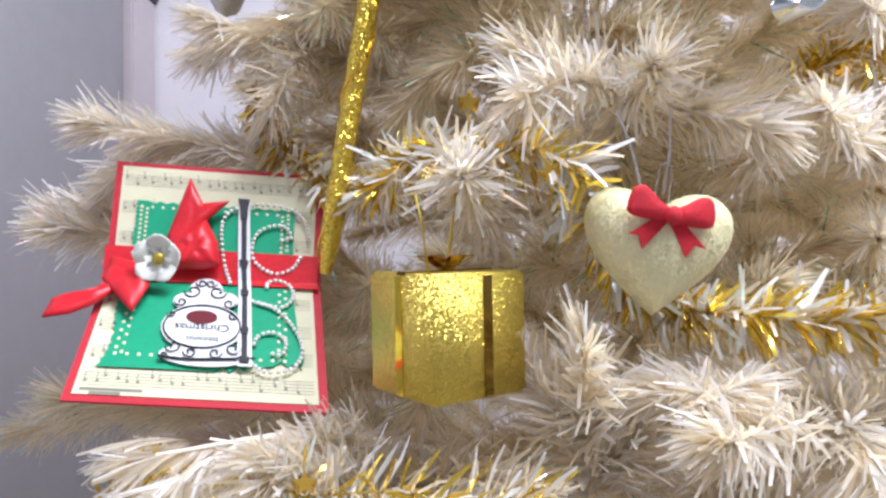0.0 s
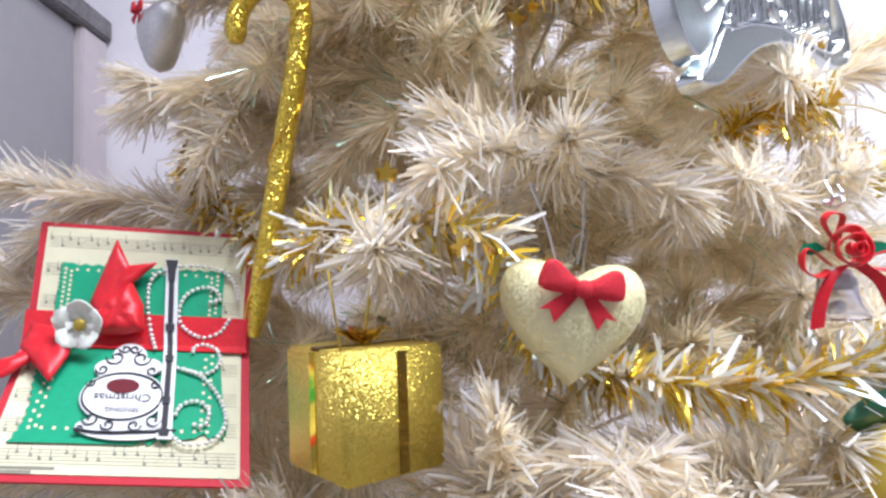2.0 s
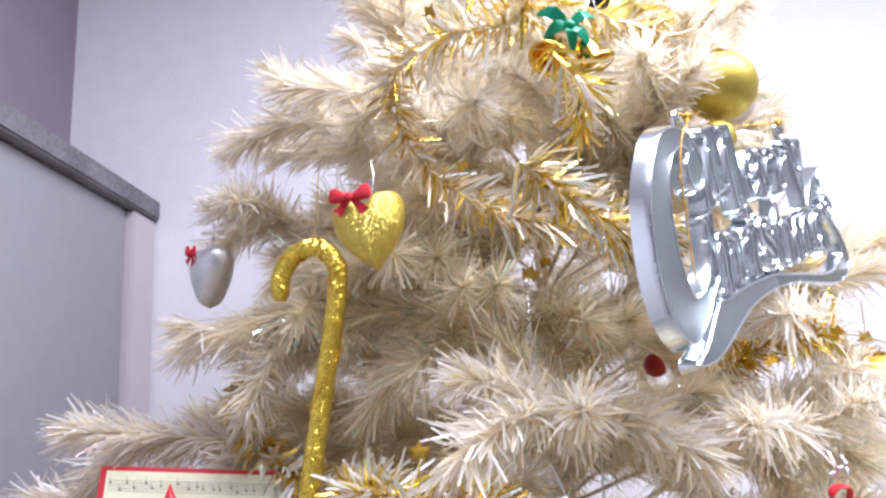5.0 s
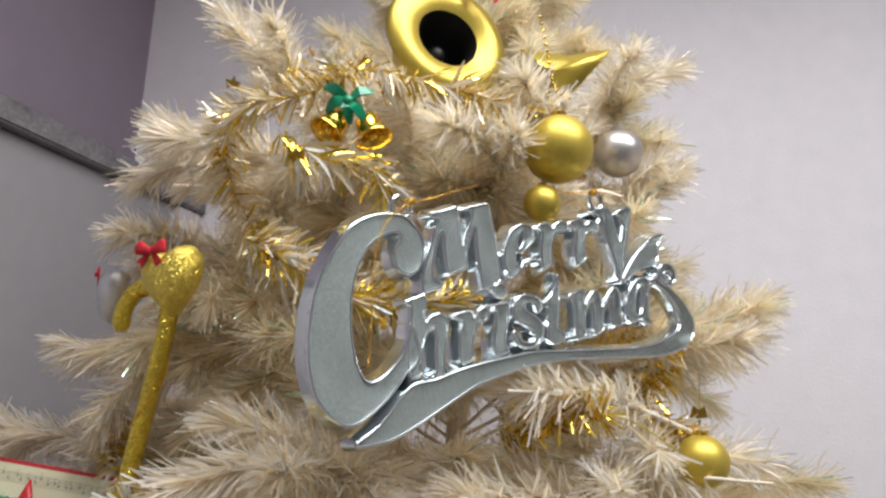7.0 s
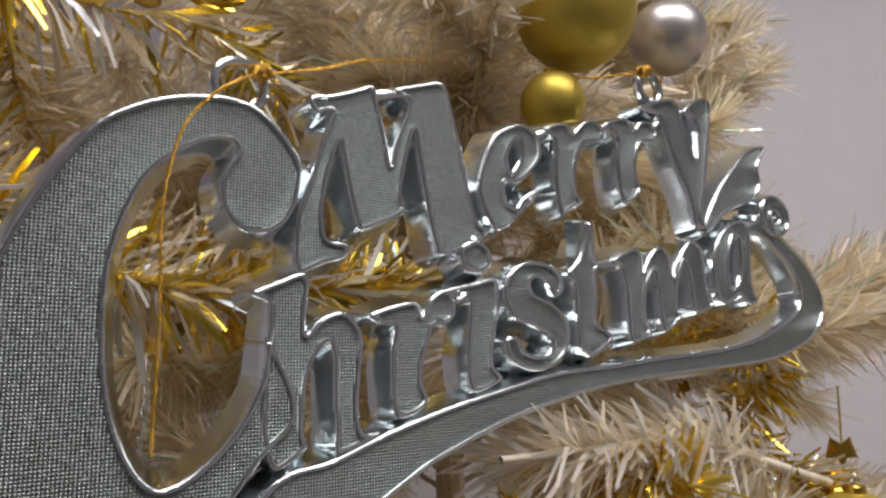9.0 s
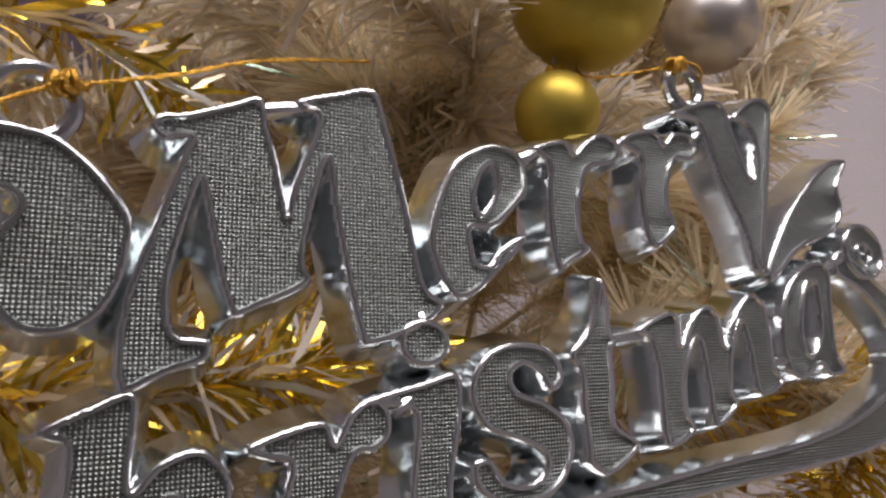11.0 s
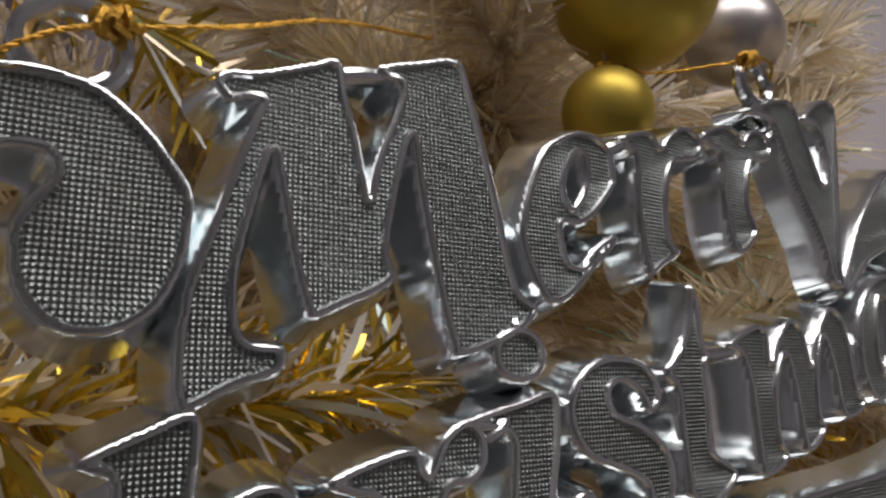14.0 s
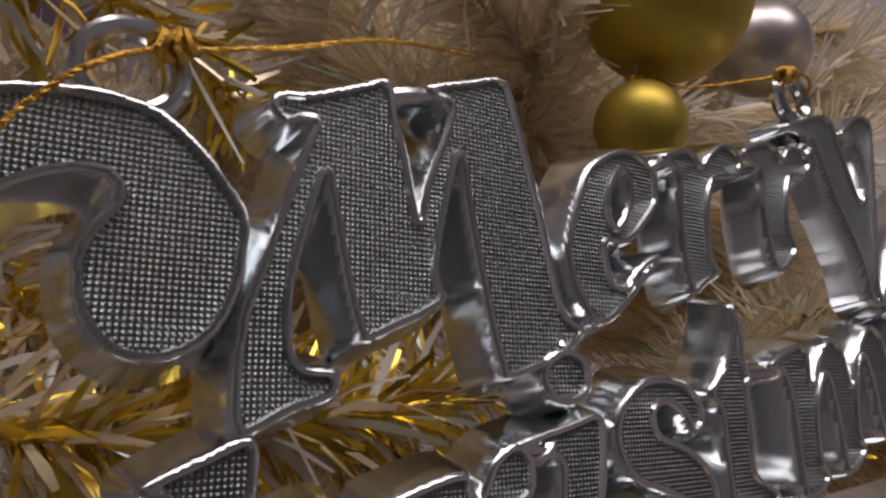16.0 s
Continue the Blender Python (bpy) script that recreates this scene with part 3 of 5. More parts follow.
for a, b in (((0.004, 0.5, 1.372), (-0.087, 0.435, 1.371)), ((0.045, 0.49, 1.396), (-0.029, 0.415, 1.395)), ((0.06, 0.47, 1.364), (0.011, 0.4, 1.339)), ((0.069, 0.5, 1.425), (-0.007, 0.44, 1.42))):
    a, b = Vector(a), Vector(b)
    build_branch(rng_fine, smooth_path([a, a.lerp(b, 0.5) + Vector((0, 0, 0.008)), b], 6), 7500, 4, 0.027, 0.0010, spread=35, side_len=0.06)


# ---- garlands of tinsel ----
def burst(rng, path, per_m, length, width, mat, spread=62):
    V, F, M = needles(rng, path, per_m, length, width, spread, loose=True)
    return V, F, np.full(len(F), mat)


def star_outline(r, points=5, inner=0.42):
    return [((r if k % 2 == 0 else r * inner) * math.sin(math.pi * k / points), (r if k % 2 == 0 else r * inner) * math.cos(math.pi * k / points)) for k in range(2 * points)]


def garland(pts, label, gold=1500, pale=1500, white=500, length=0.019, stars=4, lift=0.012, wide=1.0):
    path = [p + Vector((0, -lift, 0)) for p in smooth_path(pts, 8)]
    base = path[0].copy()
    g = thing("tinsel_garland", base, label, "garland", "garlands on the tree")
    sets = [burst(rng, path, gold, length * 0.85, 0.0015 * wide, 0), burst(rng, path, pale, length, 0.0014 * wide, 1), burst(rng, path, white, length * 1.1, 0.0016 * wide, 2)]
    for v, f, m in sets:
        v -= np.array(base)
    tagged(mesh_part("tinsel", quads_mesh("tinsel", sets), [GOLD_FOIL, PALE_FOIL, WHITE_FOIL], g, smooth=False), "loose gold and white foil strips", kind="stuff")
    part("cord", tube_bm([p - base for p in path], 0.0004, 5), GOLD_SATIN, g, "thin twisted core")
    for k in range(stars):
        i = int((k + 0.5) / stars * (len(path) - 1))
        p = path[i] - base + Vector((rng.normal() * 0.006, -0.012 - 0.004 * rng.random(), rng.normal() * 0.009))
        if not keep_mask(np.array([tuple(p + base)]))[0]:
            continue
        bm = plate_bm(star_outline(0.0042), 0.0003)
        bmesh.ops.transform(bm, matrix=Matrix.Translation(p) @ Euler((rng.normal() * 0.4, rng.normal() * 0.6, rng.normal() * 0.7)).to_matrix().to_4x4(), verts=bm.verts[:])
        part("foil_star", bm, GOLD_SHINE, g, "small gold foil star", smooth=False)
    return g


garland([(-0.104, 0.447, 1.334), (-0.081, 0.434, 1.298), (-0.040, 0.405, 1.274), (-0.012, 0.345, 1.282), (0.018, 0.312, 1.282), (0.046, 0.306, 1.276),
         (0.060, 0.325, 1.252), (0.083, 0.345, 1.226), (0.108, 0.320, 1.223), (0.137, 0.306, 1.222), (0.172, 0.308, 1.228), (0.221, 0.322, 1.236)],
        "gold and white tinsel garland draped along the branches", 2600, 1000, 1700, stars=6, lift=0.0, wide=1.25)
garland([(0.165, 0.425, 1.318), (0.178, 0.414, 1.329), (0.190, 0.405, 1.338), (0.208, 0.396, 1.340), (0.230, 0.388, 1.338), (0.250, 0.378, 1.326)], "gold star tinsel garland on a branch", 4200, 700, 200, length=0.018, stars=7, lift=0.010)
garland([(0.085, 0.376, 1.522), (0.06, 0.361, 1.5), (0.03, 0.362, 1.496), (0.004, 0.385, 1.485), (0.011, 0.393, 1.451), (0.037, 0.39, 1.422), (0.067, 0.393, 1.408), (0.119, 0.424, 1.407)],
        "pale gold tinsel garland hanging in a loop", 1500, 2000, 500, stars=5)
def behind_sign(u, v, d):
    return SIGN_O + SIGN_U * (u / 1000) + SIGN_V * (v / 1000) + SIGN_N * (d / 1000)


garland([behind_sign(-115, 8, -48), behind_sign(-88, -6, -42), behind_sign(-70, -15, -36), behind_sign(-48, -16, -40), behind_sign(-28, -14, -36), behind_sign(-5, -12, -46), behind_sign(22, -4, -58)],
        "gold tinsel garland behind the silver sign", 2900, 1500, 900, stars=3, lift=0.0)
garland([behind_sign(-110, 52, -30), behind_sign(-85, 48, -35), behind_sign(-60, 55, -45), behind_sign(-30, 50, -70)], "gold tinsel garland above the silver sign", 1600, 700, 300, stars=2, lift=0.0)
garland([(0.215, 0.462, 1.374), (0.246, 0.475, 1.382), (0.268, 0.490, 1.388), (0.256, 0.466, 1.364), (0.240, 0.450, 1.343), (0.265, 0.455, 1.330)], "gold tinsel garland with foil stars", 2200, 900, 300, stars=5, lift=0.0)
garland([(0.039, 0.378, 1.515), (0.071, 0.382, 1.524), (0.11, 0.385, 1.520), (0.151, 0.40, 1.512), (0.183, 0.437, 1.517)], "pale gold tinsel garland below the large bell", 1300, 1500, 500, stars=2)
garland([(-0.13, 0.341, 1.154), (-0.103, 0.341, 1.166), (-0.07, 0.318, 1.163), (-0.014, 0.298, 1.171), (0.002, 0.296, 1.168), (0.031, 0.296, 1.168)], "gold and white tinsel garland low on the tree", 1500, 900, 900, stars=3)


# ---- the silver hanging sign ----
LEVELS = (-2.3, -1.6, -0.8, -0.15, 0.2, 0.72, 0.98)
HEIGHTS = (-7.5, -4.9, -2.0, -0.26, 0.0, -0.05, -0.55)


def relief(outlines, cell=0.45):
    """Bands of a letter between its distance lines: a sloping wall, a raised rim and a recessed face (millimetres)."""
    loops = [np.array([(p.x, p.y) for p in smooth_path([(x, y, 0) for x, y in o], 4, True)]) for o in outlines]
    allp = np.concatenate(loops)
    x0, y0 = allp.min(0) - 2.6
    x1, y1 = allp.max(0) + 2.6
    xs, ys = np.arange(x0, x1 + cell, cell), np.arange(y0, y1 + cell, cell)
    gx, gy = np.meshgrid(xs, ys, indexing="ij")
    best, inside = np.full(gx.shape, 1e9), np.zeros(gx.shape, bool)
    for lp in loops:
        for (ax, ay), (bx, by) in zip(lp, np.roll(lp, -1, 0)):
            dx, dy = bx - ax, by - ay
            t = np.clip(((gx - ax) * dx + (gy - ay) * dy) / max(dx * dx + dy * dy, 1e-9), 0, 1)
            best = np.minimum(best, (gx - ax - t * dx) ** 2 + (gy - ay - t * dy) ** 2)
            cross = (ay > gy) != (by > gy)
            inside ^= cross & (gx < (bx - ax) * (gy - ay) / (by - ay + (1e-12 if by == ay else 0)) + ax)
    s = np.sqrt(best) * np.where(inside, 1, -1)
    keys = {"wall": {}, "face": {}}
    faces = {"wall": [], "face": []}

    def emit(kind, poly):
        ids = []
        for x, y, d in poly:
            key = (round(x, 3), round(y, 3))
            table = keys[kind]
            if key not in table:
                table[key] = (len(table), x, y, float(np.interp(d, LEVELS, HEIGHTS)))
            i = table[key][0]
            if not ids or ids[-1] != i:
                ids.append(i)
        if len(ids) > 1 and ids[0] == ids[-1]:
            ids.pop()
        if len(ids) >= 3:
            faces[kind].append(ids)

    def split(poly, level):
        lo, hi = [], []
        for a, b in zip(poly, poly[1:] + poly[:1]):
            (lo if a[2] < level else hi).append(a)
            if (a[2] < level) != (b[2] < level):
                t = (level - a[2]) / (b[2] - a[2])
                c = (a[0] + (b[0] - a[0]) * t, a[1] + (b[1] - a[1]) * t, level)
                lo.append(c), hi.append(c)
        return lo, hi

    for i in range(len(xs) - 1):
        for j in range(len(ys) - 1):
            quad = [(xs[i + a], ys[j + b], float(s[i + a, j + b])) for a, b in ((0, 0), (1, 0), (1, 1), (0, 1))]
            if max(q[2] for q in quad) <= LEVELS[0]:
                continue
            if min(q[2] for q in quad) >= LEVELS[-1]:
                emit("face", quad)
                continue
            for tri in ((quad[0], quad[1], quad[2]), (quad[0], quad[2], quad[3])):
                rest = list(tri)
                _, rest = split(rest, LEVELS[0])
                for lv in LEVELS[1:]:
                    if len(rest) < 3:
                        break
                    lo, rest = split(rest, lv)
                    if len(lo) >= 3:
                        emit("wall", lo)
                if len(rest) >= 3:
                    emit("face", rest)
    out = {}
    for kind in ("wall", "face"):
        V = [(x / 1000, -h / 1000, y / 1000) for _, x, y, h in keys[kind].values()]
        out[kind] = (V, faces[kind])
    return out


def letter(sign, outlines, label, push=0.0):
    bands = relief(outlines)
    me = bpy.data.meshes.new("letter")
    V, F = bands["wall"]
    me.from_pydata([(x, y + push, z) for x, y, z in V], [], F)
    me.update()
    ob = mesh_part("letter", me, CHROME, sign, label)
    me.set_sharp_from_angle(angle=0.75)
    if bands["face"][1]:
        me = bpy.data.meshes.new("grid_face")
        V, F = bands["face"]
        me.from_pydata([(x, y + push, z) for x, y, z in V], [], F)
        me.update()
        mesh_part("grid_face", me, GRID_PLATE, ob, "recessed face with a fine raised grid")
    return ob


SIGN_M = Matrix((SIGN_U, -SIGN_N, SIGN_V)).transposed().to_4x4()
SIGN_M.translation = SIGN_O
sign = new("hanging_sign")
sign.matrix_world = SIGN_M
sign.empty_display_size = 0.02
tagged(sign, "silver plastic Merry Christmas lettering sign hung on gold cord", "sign")
LETTER_SHAPES = []
LETTER_SHAPES.append(('capital letter C of Christmas', [[(-87, 9), (-80, 14), (-74, 16.5), (-68.5, 17.7), (-63.5, 18), (-59, 17), (-55, 14), (-52, 10.5), (-50, 7), (-50, 3), (-51, -2), (-53.5, -6), (-57.5, -8), (-61.5, -7.5), (-64.5, -4.5), (-65.5, -1), (-65.5, 2), (-64, 5), (-62.5, 7.5), (-63.5, 9.5), (-66.5, 9.5), (-71, 7.5), (-77.5, 2), (-81.5, -6), (-83.8, -16), (-84, -27), (-83, -37), (-80.5, -46), (-76.5, -52.5), (-72, -53.5), (-65.5, -49.5), (-60, -43), (-56.5, -35.5), (-55.5, -29), (-50, -42), (-56.5, -50), (-64.5, -60), (-73, -67.5), (-81.5, -71.5), (-90, -68.5), (-97, -61), (-100.8, -51), (-102.3, -40), (-102, -27), (-99.8, -15.3), (-96, -6), (-92.3, 1)]]))
LETTER_SHAPES.append(('capital letter M of Merry', [[(-46.6, 22.2), (-43, 23), (-37, 25.5), (-33, 27), (-32, 22.5), (-30.5, 17), (-29, 9.5), (-28, 14), (-24, 25), (-26.5, 26.5), (-27, 27.8), (-21, 30), (-15, 31.7), (-13, 27.5), (-9.5, 13.5), (-6.5, 0), (-3, -3), (-7, -6.5), (-12, -8.5), (-16.5, -9.5), (-17.5, -7.5), (-19, -2), (-21.5, 11), (-22.5, 18.5), (-23.5, 17), (-26, 7), (-26.5, 2.5), (-25.5, 0), (-28, -2), (-32.5, -4), (-36, -5.5), (-37, -4), (-38.5, 1), (-40.5, 11), (-41, 13.5), (-42, 11.5), (-44.5, 1.5), (-45, -3), (-44.5, -7), (-43, -8.5), (-39.5, -9), (-40, -11.5), (-44.5, -13), (-48.5, -15), (-50, -15), (-50.7, -11), (-50, -3.5), (-48, 3), (-43.5, 17.0), (-42.6, 19.4), (-44.2, 19.4), (-46.2, 18.7), (-47.8, 20.3)]]))
LETTER_SHAPES.append(('letter e', [[(7.5, 25.5), (11.5, 25.5), (14.5, 23.5), (15, 20), (14.5, 17.5), (10.5, 13), (7, 10.5), (3, 10), (3, 6.5), (4, 4), (6.5, 4), (8.5, 6.5), (12.5, 9), (14, 8.5), (8.5, 3.5), (4, -0.5), (0, -2), (-2.5, 0.5), (-4.5, 4.5), (-5, 8.5), (-3, 15), (0, 21), (3, 23.5)], [(4, 16), (5.5, 20), (7.5, 22), (8.5, 20.5), (8, 16.5), (5.5, 13), (4.5, 13.5)]]))
LETTER_SHAPES.append(('letter r', [[(17.5, 26.5), (22.5, 28.5), (25.5, 28.5), (27, 26.5), (29.5, 29), (33.5, 31.5), (37.5, 31), (38.5, 28.5), (36.5, 26), (33, 25), (30, 24), (28, 19.5), (27, 13.5), (27.5, 9.5), (29, 8), (24.5, 5.5), (21.5, 4), (20, 9.5), (20, 16.5), (20.5, 23.5), (19, 25)]]))
LETTER_SHAPES.append(('letter r', [[(39.5, 31.5), (46.5, 34.5), (50.5, 34), (51.5, 32), (55, 35), (60, 35), (61.5, 32.5), (59, 29.5), (54.5, 29), (52, 24.5), (51, 18.5), (52.5, 14), (46.5, 9.5), (44, 13.5), (43.5, 21), (44.5, 28), (41.5, 29.5)]]))
LETTER_SHAPES.append(('letter y', [[(55, 39.5), (66.5, 44), (71, 43.5), (73.5, 37), (78, 27), (81, 35.5), (78.5, 41), (74, 41.5), (81.5, 47), (87.5, 47), (86, 37.5), (83, 24.5), (79.5, 10.5), (80, 5.5), (76, 6.5), (74, 15), (67.5, 27.5), (63.5, 37), (61, 39)]]))
LETTER_SHAPES.append(('leaf-shaped tail of the letter y', [[(116, 36.5), (106.5, 34), (96, 26), (88.5, 18.5), (82, 9.5), (80, 4), (84, 6), (93, 12.5), (107, 17.5), (111.5, 23.5), (111, 29)]]))
LETTER_SHAPES.append(('letter h', [[(-58.5, -19.5), (-53, -17), (-48.5, -15.5), (-48, -19.5), (-48.5, -24.5), (-48, -27.5), (-45, -24.5), (-40.5, -23), (-37.5, -25), (-36, -28.5), (-36.5, -35.5), (-37, -42), (-36, -47), (-32, -47.5), (-41, -50.5), (-41.5, -46), (-42, -39.5), (-42, -33), (-43, -29), (-45.5, -30.5), (-48, -36), (-48.5, -42.5), (-48.5, -47), (-48, -49), (-53.5, -52.5), (-55.5, -49), (-56.5, -44), (-56.5, -36.5), (-56, -30.5), (-55.5, -22), (-57.5, -20.5)]]))
LETTER_SHAPES.append(('letter r', [[(-34, -23.5), (-29, -21.5), (-23, -20.5), (-21.5, -23.5), (-19, -19.5), (-15.5, -17.5), (-13, -19.5), (-13, -23), (-15.5, -25), (-18.5, -25.5), (-21, -31.5), (-22, -37), (-20.5, -42), (-27.5, -44.5), (-29, -38), (-29, -31), (-28, -26), (-31, -25)]]))
LETTER_SHAPES.append(('letter i', [[(-16.5, -18), (-7, -15.5), (-0.5, -14.5), (-0.5, -21.5), (-2, -29), (-2.5, -34.5), (0, -37.5), (-7, -40), (-9, -38), (-9.5, -31.5), (-8.5, -24), (-9, -19.5)]]))
LETTER_SHAPES.append(('letter s', [[(20, -16), (17.5, -17.5), (15.5, -14.5), (12, -13), (9.5, -14.5), (10.5, -17.5), (16, -19.5), (20.5, -23), (21.5, -28), (18.5, -33), (13, -35.5), (6.5, -35), (2, -32), (1.5, -28.5), (4.5, -28), (7, -31.5), (11.5, -32.5), (15, -31), (15.5, -28), (11, -25.5), (5, -23.5), (2, -20), (1.5, -16), (4.5, -11.5), (9.5, -9.5), (16, -10), (19.5, -12.5)]]))
LETTER_SHAPES.append(('letter t', [[(30.5, 2.5), (32, -1.5), (32, -7.5), (33.5, -9), (32, -11), (32, -17.5), (31.5, -24), (37, -28), (29.5, -32.5), (25, -30), (25, -29), (24.5, -21), (24.5, -14.5), (22.5, -11.5), (26.5, -7.5), (29, -2.5)]]))
LETTER_SHAPES.append(('letter m', [[(39, -7), (47.5, -3.5), (50.5, -5), (50.5, -10), (55, -4), (59, -2), (62, -4), (63.5, -10.5), (66.5, -5), (72, 0.5), (76.5, -0.5), (78, -6), (78.5, -15), (81, -18), (75, -20.5), (72, -19), (71, -10.5), (69, -5), (65.5, -11.5), (64, -19), (65, -22.5), (59, -26), (57.5, -23), (57, -15.5), (55.5, -8.5), (51.5, -14.5), (50.5, -22.5), (52, -26.5), (45.5, -29), (44, -26), (44, -16), (43, -10), (41.5, -8)]]))
LETTER_SHAPES.append(('letter a', [[(96.5, 9), (102.5, 8), (102, -1), (101.5, -11), (104, -16), (98.5, -17), (95, -14.5), (88.5, -17.5), (84, -15.5), (82.5, -8.5), (85, 0), (89.5, 5.5)], [(94, 4), (91, -2.5), (90, -9.5), (92, -12.5), (96, -8.5), (97.5, 0), (97, 4)]]))
LETTER_SHAPES.append(('long swash under the words', [[(-79.5, -79), (-68, -70.5), (-54, -55), (-42.5, -52), (-30, -47.5), (-16, -43.5), (-0.5, -40), (17.5, -36.5), (37.5, -35), (60, -33), (86, -31), (107, -27), (124, -20), (129.5, -14), (127, -6.5), (116.5, 2.5), (106, 7), (109.5, 12.5), (123.5, 5), (137, -4), (143, -16.5), (135.5, -26.5), (119, -32.5), (99.5, -35.5), (59, -38), (36.5, -40), (16.5, -43.5), (-1, -48), (-16.5, -53.5), (-25, -57.5), (-54.5, -74), (-67.5, -78.5)]]))


def ellipse(cx, cy, rx, ry, n=14):
    return [(cx + rx * math.cos(2 * math.pi * k / n), cy + ry * math.sin(2 * math.pi * k / n)) for k in range(n)]


LETTER_SHAPES.append(("dot of the letter i", [ellipse(-6.7, -9.3, 4.3, 3.6)]))
LETTER_SHAPES.append(("round curl of the final letter s", [ellipse(118.5, 13.0, 8.0, 7.0), ellipse(118.5, 12.5, 2.6, 2.2)[::-1]]))
for k, (name_of, outlines) in enumerate(LETTER_SHAPES):
    letter(sign, outlines, name_of, push=0.00013 * (k % 5))


def ring_part(parent, cx, cz, r, tube, label):
    pts = [Vector((cx / 1000 + r * math.cos(2 * math.pi * k / 28), 0.0025, cz / 1000 + r * math.sin(2 * math.pi * k / 28))) for k in range(28)]
    return part("hanging_eye", tube_bm(pts, tube, 10, closed=True), CHROME, parent, label)


ring_part(sign, -62.0, 21.8, 0.0048, 0.0013, "small silver hanging eye")
ring_part(sign, 61.0, 47.0, 0.0046, 0.0015, "small silver hanging eye")


for (ua, va), (ub, vb) in (((-33, 25.5), (-25.5, 27)), ((14.5, 24), (19, 26)), ((37.5, 29.5), (41, 31.5)), ((60, 33.5), (64, 37)), ((-12, -20), (-9, -18)),
                             ((31.5, -9), (41, -8)), ((79, -14), (85, -13)), ((-7, -4), (-7, -6.5)), ((103, 8), (112, 12))):
    part("connector", tube_bm([Vector((ua / 1000, 0.0022, va / 1000)), Vector(((ua + ub) / 2000, 0.0016, (va + vb) / 2000)), Vector((ub / 1000, 0.0022, vb / 1000))], 0.0013, 10), CHROME, sign)


def on_sign(u, v, d=0.0):
    return SIGN_O + SIGN_U * (u / 1000) + SIGN_V * (v / 1000) + SIGN_N * (d / 1000)


def cord(pts, label, knot=None, r=0.00033):
    inv = SIGN_M.inverted()
    a = [inv @ Vector(p) for p in smooth_path(pts, 14)]
    bm = bmesh.new()
    for ph in (0, math.pi):
        tw = []
        for i, p in enumerate(a):
            d = (a[min(i + 1, len(a) - 1)] - a[max(i - 1, 0)]).normalized()
            e = d.cross(Vector((0.2, 1, 0.3))).normalized()
            f = d.cross(e)
            tw.append(p + (e * math.cos(ph + i * 1.3) + f * math.sin(ph + i * 1.3)) * r * 0.45)
        tube_bm(tw, r * 0.75, 6, bm)
    if knot is not None:
        for k in range(4):
            m = Matrix.Translation(inv @ Vector(knot) + Vector((0.0009 * (k - 1.5), 0, 0.0003 * (k - 1.5)))) @ Euler((k * 1.1, 1.3 + k * 0.4, k)).to_matrix().to_4x4()
            ring = [m @ Vector((0.0013 * math.cos(q * math.pi / 6), 0.0013 * math.sin(q * math.pi / 6), 0.0005 * math.sin(q * math.pi / 3))) for q in range(12)]
            tube_bm(ring, 0.0006, 6, bm, True)
    return part("gold_cord", bm, CORD, sign, label)


cord([on_sign(-58, 24.5, -1), on_sign(-45, 29.5, -3), on_sign(-31, 36, -6), on_sign(-8, 46, -18)], "gold cord tied from the sign to a branch", on_sign(-58.5, 24.5, 0))
cord([on_sign(-59, 24, 0), on_sign(-64, 20.5, 2.5), on_sign(-69, 16, 3), on_sign(-73.5, 9, 2.5), on_sign(-76, -5, 1.5), on_sign(-75.6, -25, 1), on_sign(-76, -48, 1)],
     "loose end of gold cord hanging before the letter")
cord([on_sign(57, 45.5, -3), on_sign(57.5, 51, 0), on_sign(64.5, 51, 0), on_sign(65, 45, -3)], "gold cord loop through the second eye")
cord([on_sign(57.5, 51, -1), on_sign(50, 55, -20), (0.188, 0.425, 1.478)], "gold cord from the second eye to a branch", on_sign(57.5, 51, -0.5))


# ---- ornaments ----
def hook(p0, p1, label="thin steel ornament hook"):
    path = smooth_path([p0, Vector(p0).lerp(Vector(p1), 0.5) + Vector((0.001, 0, 0)), p1], 5)
    ob = part("ornament_hook", tube_bm([p - Vector(p0) for p in path], 0.00045, 6), WIRE)
    ob.location = p0
    return tagged(ob, label, "hook", "ornament hooks")


def heart_bm(w, h, t):
    """A puffed heart in the xz plane, about the origin."""
    bm = bmesh.new()
    n, m = 48, 9
    outline = []
    for k in range(n):
        a = 2 * math.pi * k / n
        x = math.copysign(abs(math.sin(a)) ** 2.2, math.sin(a))
        zz = (13 * math.cos(a) - 4.2 * math.cos(2 * a) - 1.6 * math.cos(3 * a) - 0.4 * math.cos(4 * a)) / 16.0
        outline.append((x * w / 2, (zz + 0.12) * h / 1.83))
    rows = {}
    for side in (-1, 1):
        for j in range(m, 0, -1):
            if side > 0 and j == m:
                rows[(side, j)] = rows[(-1, m)]
                continue
            r = j / m
            dep = side * t / 2 * math.sqrt(max(0, 1 - r ** 2.4))
            rows[(side, j)] = [bm.verts.new((x * r, dep, zz * r + (1 - r) * 0.06 * h)) for x, zz in outline]
        c = bm.verts.new((0, side * t / 2, 0.06 * h))
        for j in range(m, 1, -1):
            a, b = rows[(side, j)], rows[(side, j - 1)]
            for k in range(n):
                bm.faces.new((a[k], a[(k + 1) % n], b[(k + 1) % n], b[k]))
        a = rows[(side, 1)]
        for k in range(n):
            bm.faces.new((a[k], a[(k + 1) % n], c))
    bmesh.ops.recalc_face_normals(bm, faces=bm.faces[:])
    return bm


